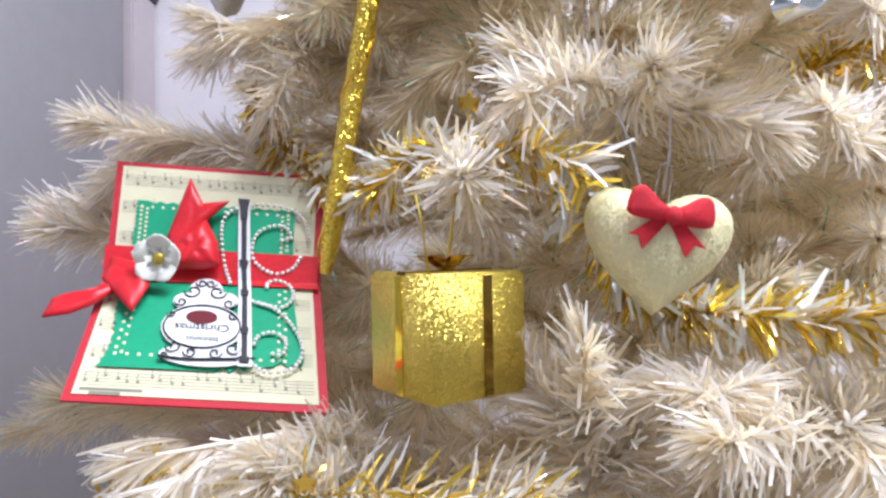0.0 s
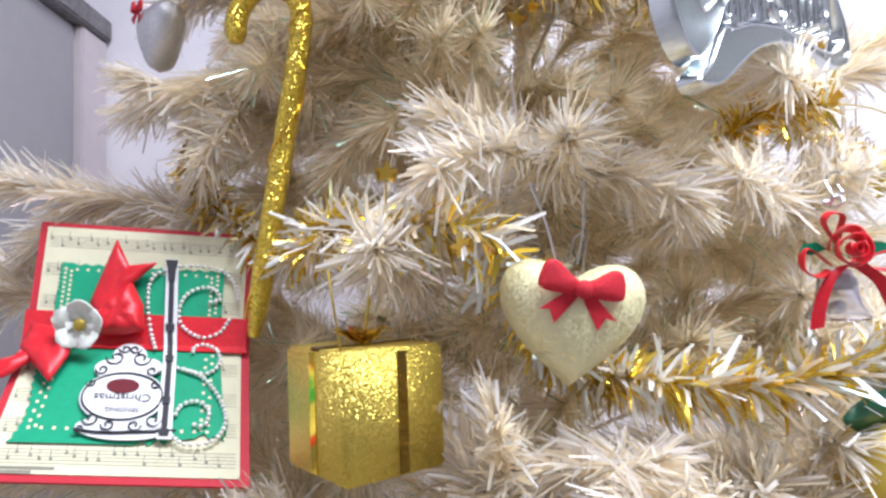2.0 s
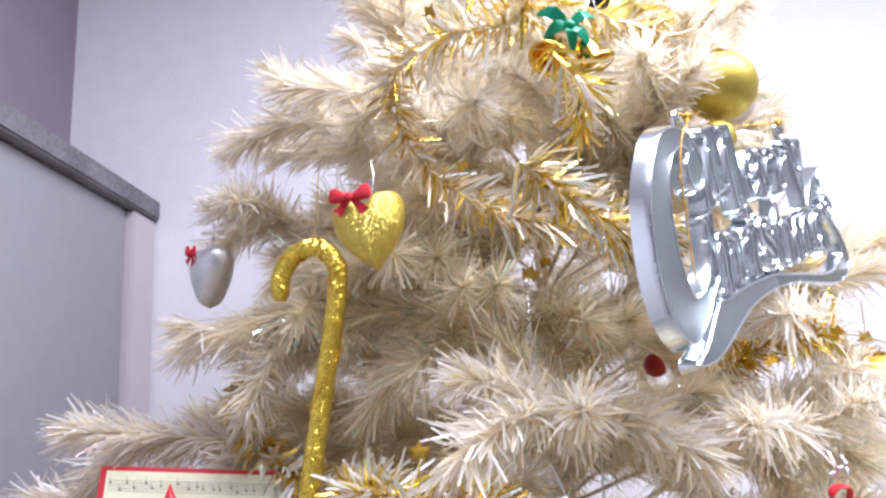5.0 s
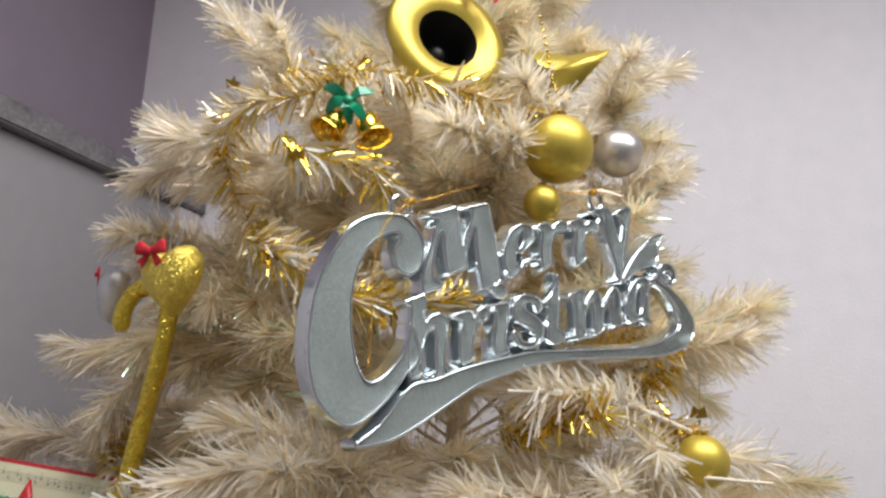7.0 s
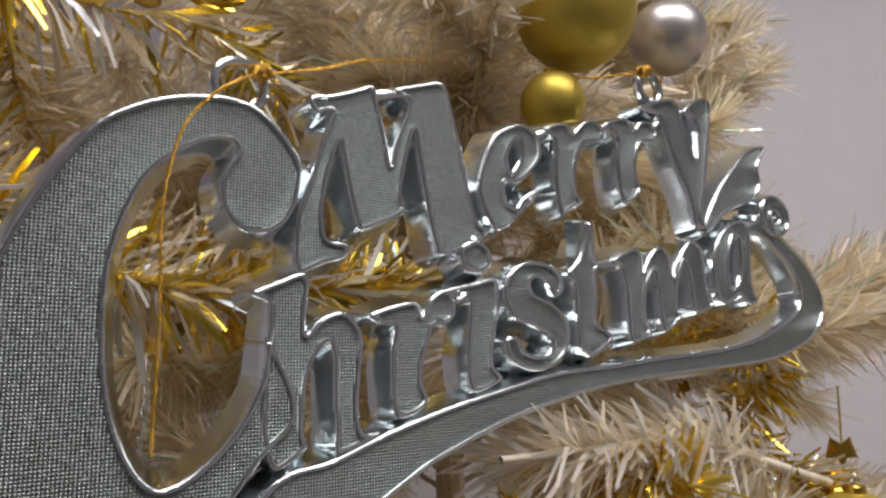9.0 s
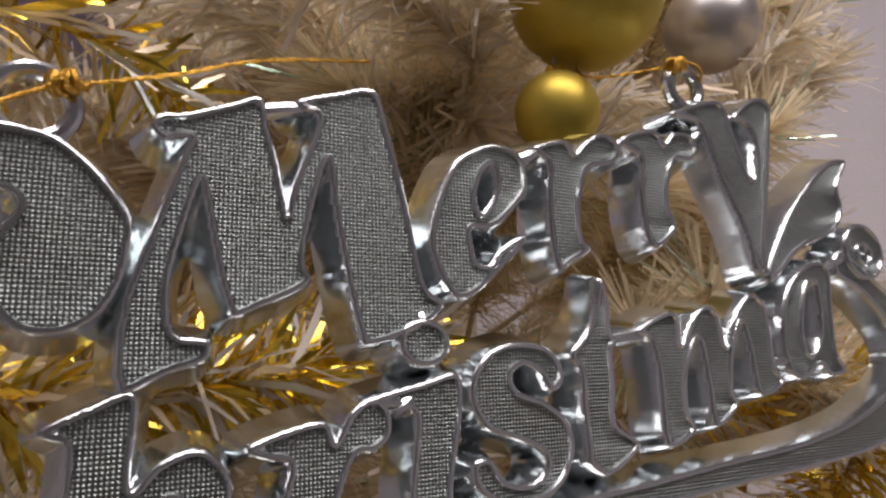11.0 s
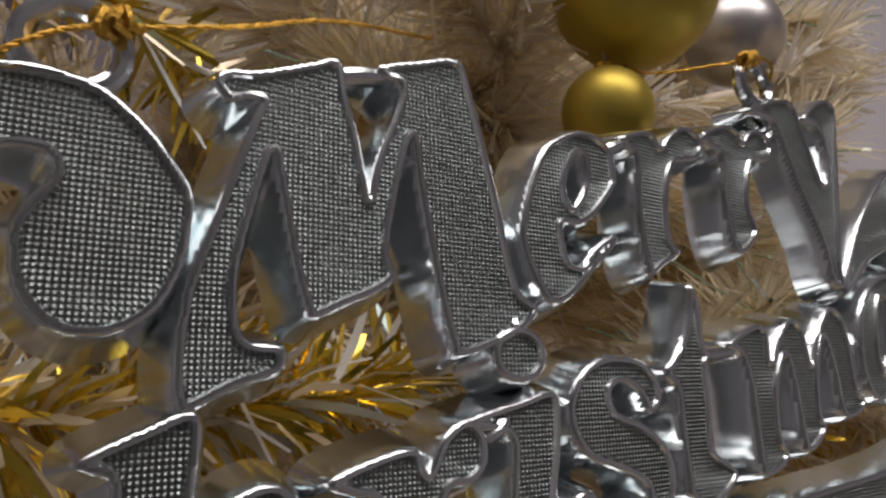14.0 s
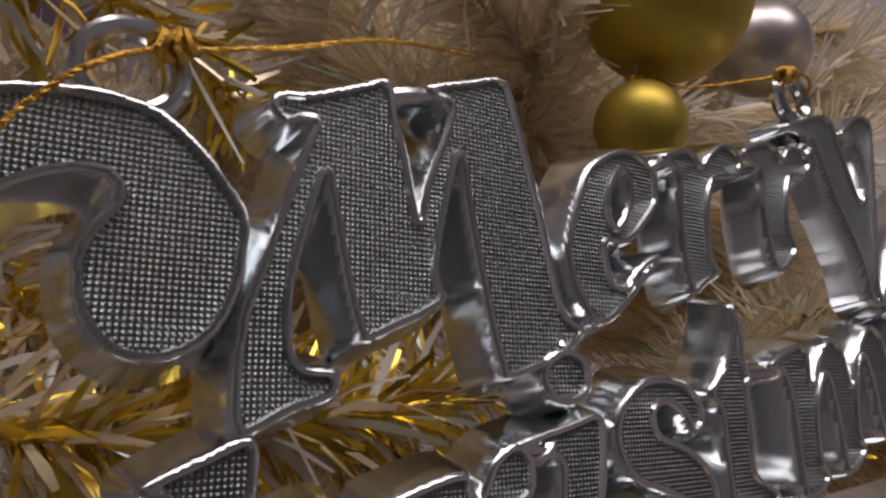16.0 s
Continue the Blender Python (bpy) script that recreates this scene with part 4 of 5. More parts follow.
def bow_parts(parent, at_, size, mat, turn=0.0, tails=1.0, yaw=0.0):
    """A small ribbon bow facing -y: two loops, two tails with notched ends and a knot."""
    M = Matrix.Translation(at_) @ Euler((0, turn, yaw)).to_matrix().to_4x4()
    for sgn in (-1, 1):
        lobe = smooth_path([(0, 0.07, 0), (0.16, 0.16, 0), (0.36, 0.30, 0), (0.50, 0.27, 0), (0.56, 0.06, 0), (0.52, -0.06, 0), (0.28, -0.09, 0), (0.06, -0.06, 0)], 4, True)
        bm = bmesh.new()
        rows = []
        for r, dep in ((1.0, 0.0), (1.0, 0.04), (0.88, 0.085), (0.5, 0.11), (0.2, 0.115)):
            rows.append([bm.verts.new(((0.32 + (p.x - 0.32) * r) * sgn * size, -dep * size, (0.06 + (p.y - 0.06) * r) * size)) for p in lobe])
        for a, c in zip(rows, rows[1:]):
            for k in range(len(lobe)):
                bm.faces.new((a[k], a[(k + 1) % len(lobe)], c[(k + 1) % len(lobe)], c[k]))
        bm.faces.new(rows[-1])
        bm.faces.new(rows[0][::-1])
        bmesh.ops.recalc_face_normals(bm, faces=bm.faces[:])
        bmesh.ops.transform(bm, matrix=M, verts=bm.verts[:])
        part("bow_loop", bm, mat, parent)
        tail = [(0.0, -0.02), (sgn * 0.10, 0.02), (sgn * 0.50, -0.36), (sgn * 0.36, -0.34), (sgn * 0.28, -0.52), (sgn * 0.02, -0.10)]
        if sgn > 0:
            tail = tail[::-1]
        bm = plate_bm([(x * size, zz * size * tails) for x, zz in tail], size * 0.03, to=lambda x, zz, d: Vector((x, -d - 0.10 * abs(x) + size * 0.02, zz)))
        bmesh.ops.transform(bm, matrix=M, verts=bm.verts[:])
        bmesh.ops.recalc_face_normals(bm, faces=bm.faces[:])
        part("bow_tail", bm, mat, parent)
    bm = bmesh.new()
    bmesh.ops.create_uvsphere(bm, u_segments=14, v_segments=9, radius=size * 0.11)
    bmesh.ops.transform(bm, matrix=M @ Matrix.Translation((0, -size * 0.12, 0)) @ Matrix.Diagonal((1, 0.7, 1.1, 1)), verts=bm.verts[:])
    part("bow_knot", bm, mat, parent)


def heart_ornament(loc, w, h, t, mat, label, yaw, tilt, bow, bow_at, bow_yaw=0.0):
    g = thing("heart_ornament", loc, label, "heart ornament", "heart ornaments")
    g.rotation_euler = (0, radians(tilt), radians(yaw))
    part("heart", heart_bm(w, h, t), mat, g, sharp=0)
    bow_parts(g, bow_at, bow, RED_FELT, radians(6), 0.9)
    bm = tube_bm(smooth_path([(-0.002, 0, h * 0.36), (-0.001, 0, h * 0.60), (0.003, 0, h * 0.62), (0.003, 0, h * 0.36)], 5), 0.0003, 5)
    part("thread", bm, WIRE, g, "thin clear hanging thread")
    return g


heart_ornament((0.0745, 0.306, 1.2465), 0.052, 0.047, 0.030, CREAM_GLIT, "cream glittered foam heart with a red felt bow", 4, 5, 0.0260, (-0.002, -0.0146, 0.0110))
hook((0.0605, 0.303, 1.294), (0.069, 0.304, 1.267))
hook((0.081, 0.310, 1.296), (0.077, 0.306, 1.266))
heart_ornament((-0.124, 0.469, 1.404), 0.040, 0.043, 0.024, SILVER_GLIT, "silver glittered heart with a small red bow", -52, 6, 0.017, (-0.006, -0.0115, 0.014))
hook((-0.123, 0.469, 1.440), (-0.124, 0.469, 1.424))
heart_ornament((-0.0085, 0.356, 1.400), 0.037, 0.041, 0.024, GOLD_GLIT2, "gold glittered heart with a red bow", -14, -8, 0.019, (-0.004, -0.0110, 0.015))
hook((-0.008, 0.360, 1.437), (-0.008, 0.357, 1.418))


def candy_cane():
    base = Vector((-0.055, 0.396, 1.236))
    g = thing("candy_cane_ornament", base, "gold glittered candy cane hanging beside the card", "candy cane")
    pts = [(-0.0615, 0.393, 1.374), (-0.0605, 0.392, 1.387), (-0.053, 0.392, 1.3985), (-0.041, 0.391, 1.4015), (-0.0325, 0.391, 1.394), (-0.031, 0.392, 1.379),
           (-0.0385, 0.393, 1.333), (-0.0455, 0.393, 1.292), (-0.055, 0.396, 1.236)]
    path = [p - base for p in smooth_path(pts, 8)]
    part("cane", tube_bm(path, 0.0052, 18, taper=lambda t: min(1.0, 0.55 + 12 * min(t, 1 - t))), GOLD_GLIT, g)
    # a narrow foil band winding round the shaft
    sp = []
    for i in range(8, len(path) - 1):
        d = (path[i + 1] - path[i - 1]).normalized()
        e = d.cross(Vector((0, 1, 0))).normalized()
        f = d.cross(e)
        sp.append(path[i] + (e * math.cos(i * 0.55) + f * math.sin(i * 0.55)) * 0.00535)
    part("foil_band", tube_bm(smooth_path(sp, 3), 0.0006, 5), GOLD_SHINE, g, "narrow shiny gold band")
    part("thread", tube_bm(smooth_path([Vector((-0.043, 0.391, 1.406)) - base, Vector((-0.041, 0.391, 1.425)) - base, Vector((-0.040, 0.393, 1.445)) - base], 4), 0.0003, 5), GOLD_SATIN, g)
    return g


candy_cane()


def gift_box():
    s, h = 0.0395, 0.0418
    g = thing("gift_box_ornament", (-0.0015, 0.2845, 1.1975), "small gold glittered gift box hanging on gold cord", "gift box")
    g.rotation_euler = (0, radians(-1.0), radians(36))
    # the nearest upright edge stands at the local origin
    part("box", box_bm(0, s, 0, s, 0, h, 0.0012), GOLD_GLIT2, g)
    part("foil_ribbon", box_bm(s * 0.5 + 0.0006, s * 0.5 + 0.0042, -0.0004, 0.0006, 0.001, h - 0.001), REFLECT_FOIL, g, "mirror gold foil strip with a dark reflection in its colour", smooth=False)
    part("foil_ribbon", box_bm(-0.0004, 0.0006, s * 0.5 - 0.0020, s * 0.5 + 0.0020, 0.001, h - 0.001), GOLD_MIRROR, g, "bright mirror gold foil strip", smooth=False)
    part("foil_ribbon", box_bm(0.001, s - 0.001, s * 0.5 - 0.0026, s * 0.5 + 0.0026, h - 0.0006, h + 0.0005), REFLECT_FOIL, g, "mirror gold foil strip with a dark reflection in its colour", smooth=False)
    for k in range(6):
        a = k * math.pi / 3 + 0.3
        q = [Vector((s / 2, s / 2, h)) + Vector((math.cos(a) * 0.010 * math.sin(math.pi * j / 8), math.sin(a) * 0.010 * math.sin(math.pi * j / 8), 0.004 * math.sin(math.pi * j / 8) + 0.003 * j / 8)) for j in range(9)]
        part("bow_loop", strip_bm(q, 0.004, Vector((-math.sin(a), math.cos(a), 0)), 0.0002), GOLD_SHINE, g)
    part("cord", tube_bm(smooth_path([(s * 0.1, s * 0.2, h), (s * 0.02, s * 0.15, h + 0.014), (s * 0.06, s * 0.3, h + 0.026)], 5), 0.0004, 5), GOLD_SATIN, g)
    part("cord", tube_bm(smooth_path([(s * 0.5, s * 0.5, h), (s * 0.56, s * 0.5, h + 0.012), (s * 0.66, s * 0.55, h + 0.032)], 5), 0.0006, 5), GOLD_SATIN, g)
    return g


gift_box()


def bauble(loc, r, mat, label, cap=True, lean=(0, 0, 0)):
    g = thing("bauble", loc, label, "bauble", "baubles")
    g.rotation_euler = lean
    prof = [(0, -r)] + [(r * math.sin(math.pi * k / 24), -r * math.cos(math.pi * k / 24)) for k in range(1, 24)] + [(0, r)]
    part("ball", lathe_bm(prof, 40), mat, g, sharp=0)
    if cap:
        part("cap", lathe_bm([(r * 0.24, r * 0.95), (r * 0.24, r * 1.10), (r * 0.20, r * 1.14), (0, r * 1.15)], 18), WIRE if mat is SILVER_SATIN else GOLD_SHINE, g, "small metal cap")
        ringp = [Vector((0, r * 0.13 * math.cos(k * math.pi / 7), r * 1.27 + r * 0.13 * math.sin(k * math.pi / 7))) for k in range(14)]
        part("loop", tube_bm(ringp, r * 0.03, 6, closed=True), WIRE, g)
    return g


bauble((0.2338, 0.490, 1.5120), 0.0168, SILVER_SATIN, "matt silver bauble at the edge of the tree")
bauble((0.1938, 0.4113, 1.4885), 0.0202, GOLD_SATIN, "large satin gold bauble beside the silver one")
bauble((0.1850, 0.4070, 1.4550), 0.0107, GOLD_SATIN, "smaller satin gold bauble above the silver sign")
bauble((0.274, 0.439, 1.315), 0.0145, GOLD_SATIN, "satin gold bauble below the end of the sign")
bauble((0.178, 0.551, 1.334), 0.0095, RED_SHINE, "tiny shiny red apple bauble deep in the branches")
bauble((0.272, 0.450, 1.326), 0.0036, GOLD_SHINE, "tiny shiny gold ball below a hanging star")
bauble((0.190, 0.312, 1.190), 0.0190, GOLD_SATIN, "gold bauble with a green leaf low on the tree")


def leaf(loc, length, width, mat, label, rot):
    bm = bmesh.new()
    rows = []
    for i in range(9):
        t = i / 8
        w = width * 0.5 * math.sin(math.pi * min(1, t * 0.93 + 0.05)) * (1 + 0.18 * (i % 2))
        rows.append([bm.verts.new((t * length, sx * w, 0.12 * width * (abs(sx) * 1.2) - 0.25 * length * t * t)) for sx in (-1, 0, 1)])
    for a, b in zip(rows, rows[1:]):
        for k in range(2):
            bm.faces.new((a[k], a[k + 1], b[k + 1], b[k]))
    ob = part("leaf", bm, mat, None)
    sol = ob.modifiers.new("thick", "SOLIDIFY")
    sol.thickness = 0.0005
    ob.matrix_world = Matrix.Translation(loc) @ Euler([radians(a) for a in rot]).to_matrix().to_4x4()
    return tagged(ob, label, "leaf", "green leaves")


leaf((0.198, 0.308, 1.211), 0.034, 0.016, GREEN_LEAF, "dark green serrated fabric leaf above a gold bauble", (70, -5, 185))
leaf((0.192, 0.306, 1.210), 0.022, 0.012, GREEN_LEAF, "small dark green fabric leaf above a gold bauble", (60, 15, 10))


def rose_bell():
    o = Vector((0.167, 0.2985, 1.2691))
    g = thing("rose_bell_ornament", o, "clear crystal bell with a red satin rose and ribbon", "bell ornament")
    k = 0.000197

    def q(x, y, d=0.0):
        return Vector(((x - 1470) * k, -d, -(y - 435) * k))
    bell = [(0.0001, 0.0), (0.004, -0.0005), (0.0062, -0.003), (0.0066, -0.007), (0.0072, -0.011), (0.0092, -0.0145), (0.0105, -0.0165), (0.0098, -0.0172), (0.0085, -0.0145), (0.0062, -0.010), (0.005, -0.005), (0.0001, -0.002)]
    part("crystal_bell", lathe_bm(bell, 24, Matrix.Translation(q(1468, 468) + Vector((0, 0.004, 0)))), BRICK_GLASS, g, "clear faceted crystal bell")
    part("bell_cap", lathe_bm([(0.0001, 0.001), (0.0045, 0.0005), (0.0058, -0.0035), (0.0052, -0.006), (0.0048, -0.006)], 16, Matrix.Translation(q(1468, 470) + Vector((0, 0.004, 0)))), SILVER_GLIT, g, "sparkling silver cap")
    clap = bmesh.new()
    bmesh.ops.create_uvsphere(clap, u_segments=12, v_segments=8, radius=0.0028)
    bmesh.ops.translate(clap, vec=q(1468, 535) + Vector((0, 0.004, 0)), verts=clap.verts[:])
    part("clapper", clap, WIRE, g)
    for j in range(7):
        r = 0.0015 + 0.0009 * j
        path = []
        for i in range(11):
            a = j * 2.2 + i / 10 * (2.6 if j else 6.0)
            path.append(Vector((math.cos(a) * r, -0.0065 + 0.0007 * j - 0.0006 * math.sin(i / 10 * math.pi), math.sin(a) * r + 0.0004)))
        part("petal", strip_bm(path, [0.0034 + 0.0016 * math.sin(math.pi * i / 10) for i in range(11)], [Vector((p.x * 60, -1.0, p.z * 60 + 0.1)) for p in path], 0.00022), RED_SATIN, g)
    for pts, w in (([(1440, 470), (1410, 480), (1385, 465), (1395, 432), (1425, 440), (1450, 460)], 0.0045), ([(1500, 465), (1540, 470), (1565, 455), (1550, 435), (1515, 445), (1490, 460)], 0.0045),
                   ([(1455, 425), (1425, 390), (1435, 372), (1465, 375), (1470, 395), (1462, 425)], 0.004)):
        path = smooth_path([q(x, y, 0.001 + 0.003 * math.sin(i)) for i, (x, y) in enumerate(pts)], 4)
        part("ribbon_loop", strip_bm(path, w, Vector((0.1, 1, 0.25)), 0.0002), RED_SATIN, g)
    for pts in ([(1455, 462), (1428, 490), (1412, 530), (1405, 568)], [(1485, 462), (1520, 490), (1540, 530), (1562, 578)]):
        path = smooth_path([q(x, y, 0.004) for x, y in pts], 5)
        part("ribbon_tail", strip_bm(path, 0.0045, Vector((1, -0.35, 0.25)), 0.0002), RED_SATIN, g)
    for sgn in (-1, 1):
        out = [(0, 0), (sgn * 0.004, 0.0024), (sgn * 0.009, 0.0016), (sgn * 0.011, -0.001), (sgn * 0.006, -0.0022)]
        bm = plate_bm(out if sgn < 0 else out[::-1], 0.0004, to=lambda x, zz, d: Vector((x + 0.006 * sgn, 0.0005 - d - 0.2 * abs(x), zz + 0.0005)))
        part("leaf", bm, GREEN_FOIL, g, "small green satin leaf")
    ringp = [q(1458, 330) + Vector((0.0042 * math.cos(i * math.pi / 10) * 0.55, 0.002 * math.sin(i), 0.006 * math.sin(i * math.pi / 10))) for i in range(20)]
    part("hanging_ring", tube_bm(ringp, 0.0004, 6, closed=True), WIRE, g, "thin silver hanging ring")
    bm = bmesh.new()
    for i in range(7):
        bmesh.ops.create_icosphere(bm, subdivisions=2, radius=0.0009, matrix=Matrix.Translation(q(1440 + 5 * i, 352 - 3 * i + 2 * (i % 3))))
    part("bead_wire", bm, SILVER_GLIT, g, "tiny silver beads")
    return g


rose_bell()


def big_bell():
    o = Vector((0.126, 0.417, 1.568))
    g = thing("large_bell_ornament", o, "large pale gold bell with a dark inside near the top", "bell ornament")
    ax = Matrix.Rotation(radians(34), 4, "Z") @ Matrix.Rotation(radians(80), 4, "X")
    # mouth faces the room and slightly down; profile from the lip inwards
    prof = [(0.0205, 0.0035), (0.026, 0.0008), (0.033, 0.0), (0.0395, 0.0022), (0.0415, 0.0055), (0.0395, 0.0085), (0.034, 0.013), (0.030, 0.022), (0.027, 0.034), (0.021, 0.043), (0.010, 0.048), (0.0, 0.049)]
    flip = Matrix.Scale(-1, 4, (0, 0, 1))
    part("bell_shell", lathe_bm(prof, 48, ax @ flip), GOLD_PALE, g, sharp=0)
    part("bell_inside", lathe_bm([(0.0207, 0.0034), (0.0195, 0.010), (0.018, 0.026), (0.012, 0.036), (0.0, 0.038)], 40, ax @ flip), BLACK_IN, g, "dark hollow inside", sharp=0)
    clap = bmesh.new()
    bmesh.ops.create_uvsphere(clap, u_segments=14, v_segments=10, radius=0.006)
    bmesh.ops.transform(clap, matrix=ax @ Matrix.Translation((0, 0, -0.024)), verts=clap.verts[:])
    part("clapper", clap, BLACK_IN, g)
    bow_parts(g, Vector((0.024, 0.006, 0.040)), 0.030, RED_SATIN, radians(20))
    return g


big_bell()


def small_bells():
    o = Vector((0.091, 0.341, 1.489))
    g = thing("twin_bells_ornament", o, "two small shiny gold bells under a green ribbon bow", "bell ornament")
    prof = [(0.0, -0.001), (0.0055, -0.0025), (0.0078, -0.006), (0.0085, -0.012), (0.0105, -0.017), (0.0125, -0.0195), (0.0118, -0.0205), (0.0095, -0.0175), (0.0073, -0.012), (0.006, -0.006), (0.0, -0.004)]
    for dx, lean, fwd in ((-0.004, 28, 24), (0.006, -24, 4)):
        m = Matrix.Translation((dx, 0.0, -0.003)) @ Matrix.Scale(0.82, 4) @ Euler((radians(-fwd), radians(lean), 0)).to_matrix().to_4x4()
        b = part("bell", lathe_bm(prof, 28, m), GOLD_SHINE, g, "shiny gold bell", sharp=0)
        c = bmesh.new()
        bmesh.ops.create_uvsphere(c, u_segments=10, v_segments=8, radius=0.003)
        bmesh.ops.transform(c, matrix=m @ Matrix.Translation((0, 0, -0.017)), verts=c.verts[:])
        part("clapper", c, GOLD_SHINE, b)
    for a, L in ((20, 0.013), (150, 0.016), (205, 0.013), (-50, 0.014), (-85, 0.012)):
        d = Vector((math.cos(radians(a)), 0, math.sin(radians(a))))
        path = [d * L * t + Vector((0, -0.006 - 0.004 * math.sin(math.pi * t), 0.002 * math.sin(3 * t))) for t in (0, .25, .5, .75, 1)]
        part("bow_tail", strip_bm(path, [0.003, 0.0052, 0.006, 0.005, 0.0025], Vector((-d.z, 0.3, d.x)), 0.0003), GREEN_FOIL, g, "green satin ribbon end")
    kn = bmesh.new()
    bmesh.ops.create_uvsphere(kn, u_segments=12, v_segments=8, radius=0.003)
    bmesh.ops.translate(kn, vec=(0, -0.008, 0), verts=kn.verts[:])
    part("bow_knot", kn, GREEN_FOIL, g)
    part("wire_loop", tube_bm(smooth_path([(0.004, -0.004, 0.002), (0.010, -0.003, 0.012), (0.014, 0, 0.020), (0.017, 0.002, 0.008)], 5), 0.0004, 5), WIRE, g)
    return g


small_bells()


def gold_fan():
    o = Vector((0.197, 0.467, 1.543))
    g = thing("gold_foil_leaf", o, "folded gold foil leaf with a string of gold beads", "foil leaf")
    pts = [Vector((0.227, 0.462, 1.575)) - o, Vector((0.197, 0.467, 1.541)) - o, Vector((0.180, 0.478, 1.549)) - o, Vector((0.165, 0.476, 1.586)) - o, Vector((0.200, 0.478, 1.580)) - o]
    bm = bmesh.new()
    c = Vector((0.190, 0.468, 1.565)) - o
    ring = []
    for a, b in zip(pts, pts[1:] + pts[:1]):
        for t in (0, .25, .5, .75):
            ring.append(a.lerp(b, t))
    mids = [p.lerp(c, 0.5) + Vector((0, -0.002 * math.sin(i * 1.3), 0)) for i, p in enumerate(ring)]
    vr, vm, vc = [bm.verts.new(p) for p in ring], [bm.verts.new(p) for p in mids], bm.verts.new(c)
    n = len(ring)
    for i in range(n):
        bm.faces.new((vr[i], vr[(i + 1) % n], vm[(i + 1) % n], vm[i]))
        bm.faces.new((vm[i], vm[(i + 1) % n], vc))
    ob = part("foil", bm, GOLD_PALE, g)
    ob.modifiers.new("thick", "SOLIDIFY").thickness = 0.0006
    bm = bmesh.new()
    for p in smooth_path([Vector((0.180, 0.458, 1.60)) - o, Vector((0.186, 0.458, 1.57)) - o, Vector((0.190, 0.457, 1.548)) - o, Vector((0.200, 0.458, 1.540)) - o], 6):
        bmesh.ops.create_icosphere(bm, subdivisions=1, radius=0.0013, matrix=Matrix.Translation(p))
    part("bead_string", bm, GOLD_SHINE, g, "string of tiny gold beads")
    return g


gold_fan()


def star_pick(loc, r, stem, label, rot=(0, 0, 0)):
    g = thing("star_pick", loc, label, "star", "gold star picks")
    g.rotation_euler = [radians(a) for a in rot]
    part("star", plate_bm(star_outline(r), 0.0006), GOLD_SHINE, g, smooth=False)
    part("stem", tube_bm([Vector((0, 0, -r * 0.5)), Vector((0.0004, 0, -stem * 0.5)), Vector((0, 0.001, -stem))], 0.0004, 6), GOLD_SATIN, g)
    return g


star_pick((0.0109, 0.318, 1.3005), 0.0048, 0.020, "small flat gold star on a thin stem", (4, 3, 8))
star_pick((0.0681, 0.3725, 1.378), 0.0052, 0.012, "small flat gold star among the needles", (0, 18, -10))
star_pick((0.2093, 0.5778, 1.5228), 0.0062, 0.012, "small gold star at the back of the tree", (0, 10, 15))
star_pick((0.275, 0.450, 1.340), 0.0060, 0.022, "gold foil star hanging on a thread below the sign", (180, 0, 15))
star_pick((0.076, 0.375, 1.384), 0.0040, 0.010, "small gold star beside another one", (10, -12, 25))


def bead_strand(top, length, label):
    g = thing("bead_strand", top, label, "bead strand")
    bm = bmesh.new()
    n = int(length / 0.0042)
    for k in range(n):
        r = 0.0011 + 0.0006 * ((k * 7) % 3 == 0)
        bmesh.ops.create_icosphere(bm, subdivisions=2, radius=r, matrix=Matrix.Translation((0.0012 * math.sin(k * 0.8), 0, -0.0042 * k)))
    tagged(part("bead", bm, BRICK_GLASS, g, "small clear beads"), kind="stuff")
    part("thread", tube_bm([Vector((0, 0, 0.004)), Vector((0, 0, -length))], 0.00025, 5), WIRE, g)
    return g


bead_strand((0.0655, 0.371, 1.372), 0.075, "hanging strand of small clear beads")


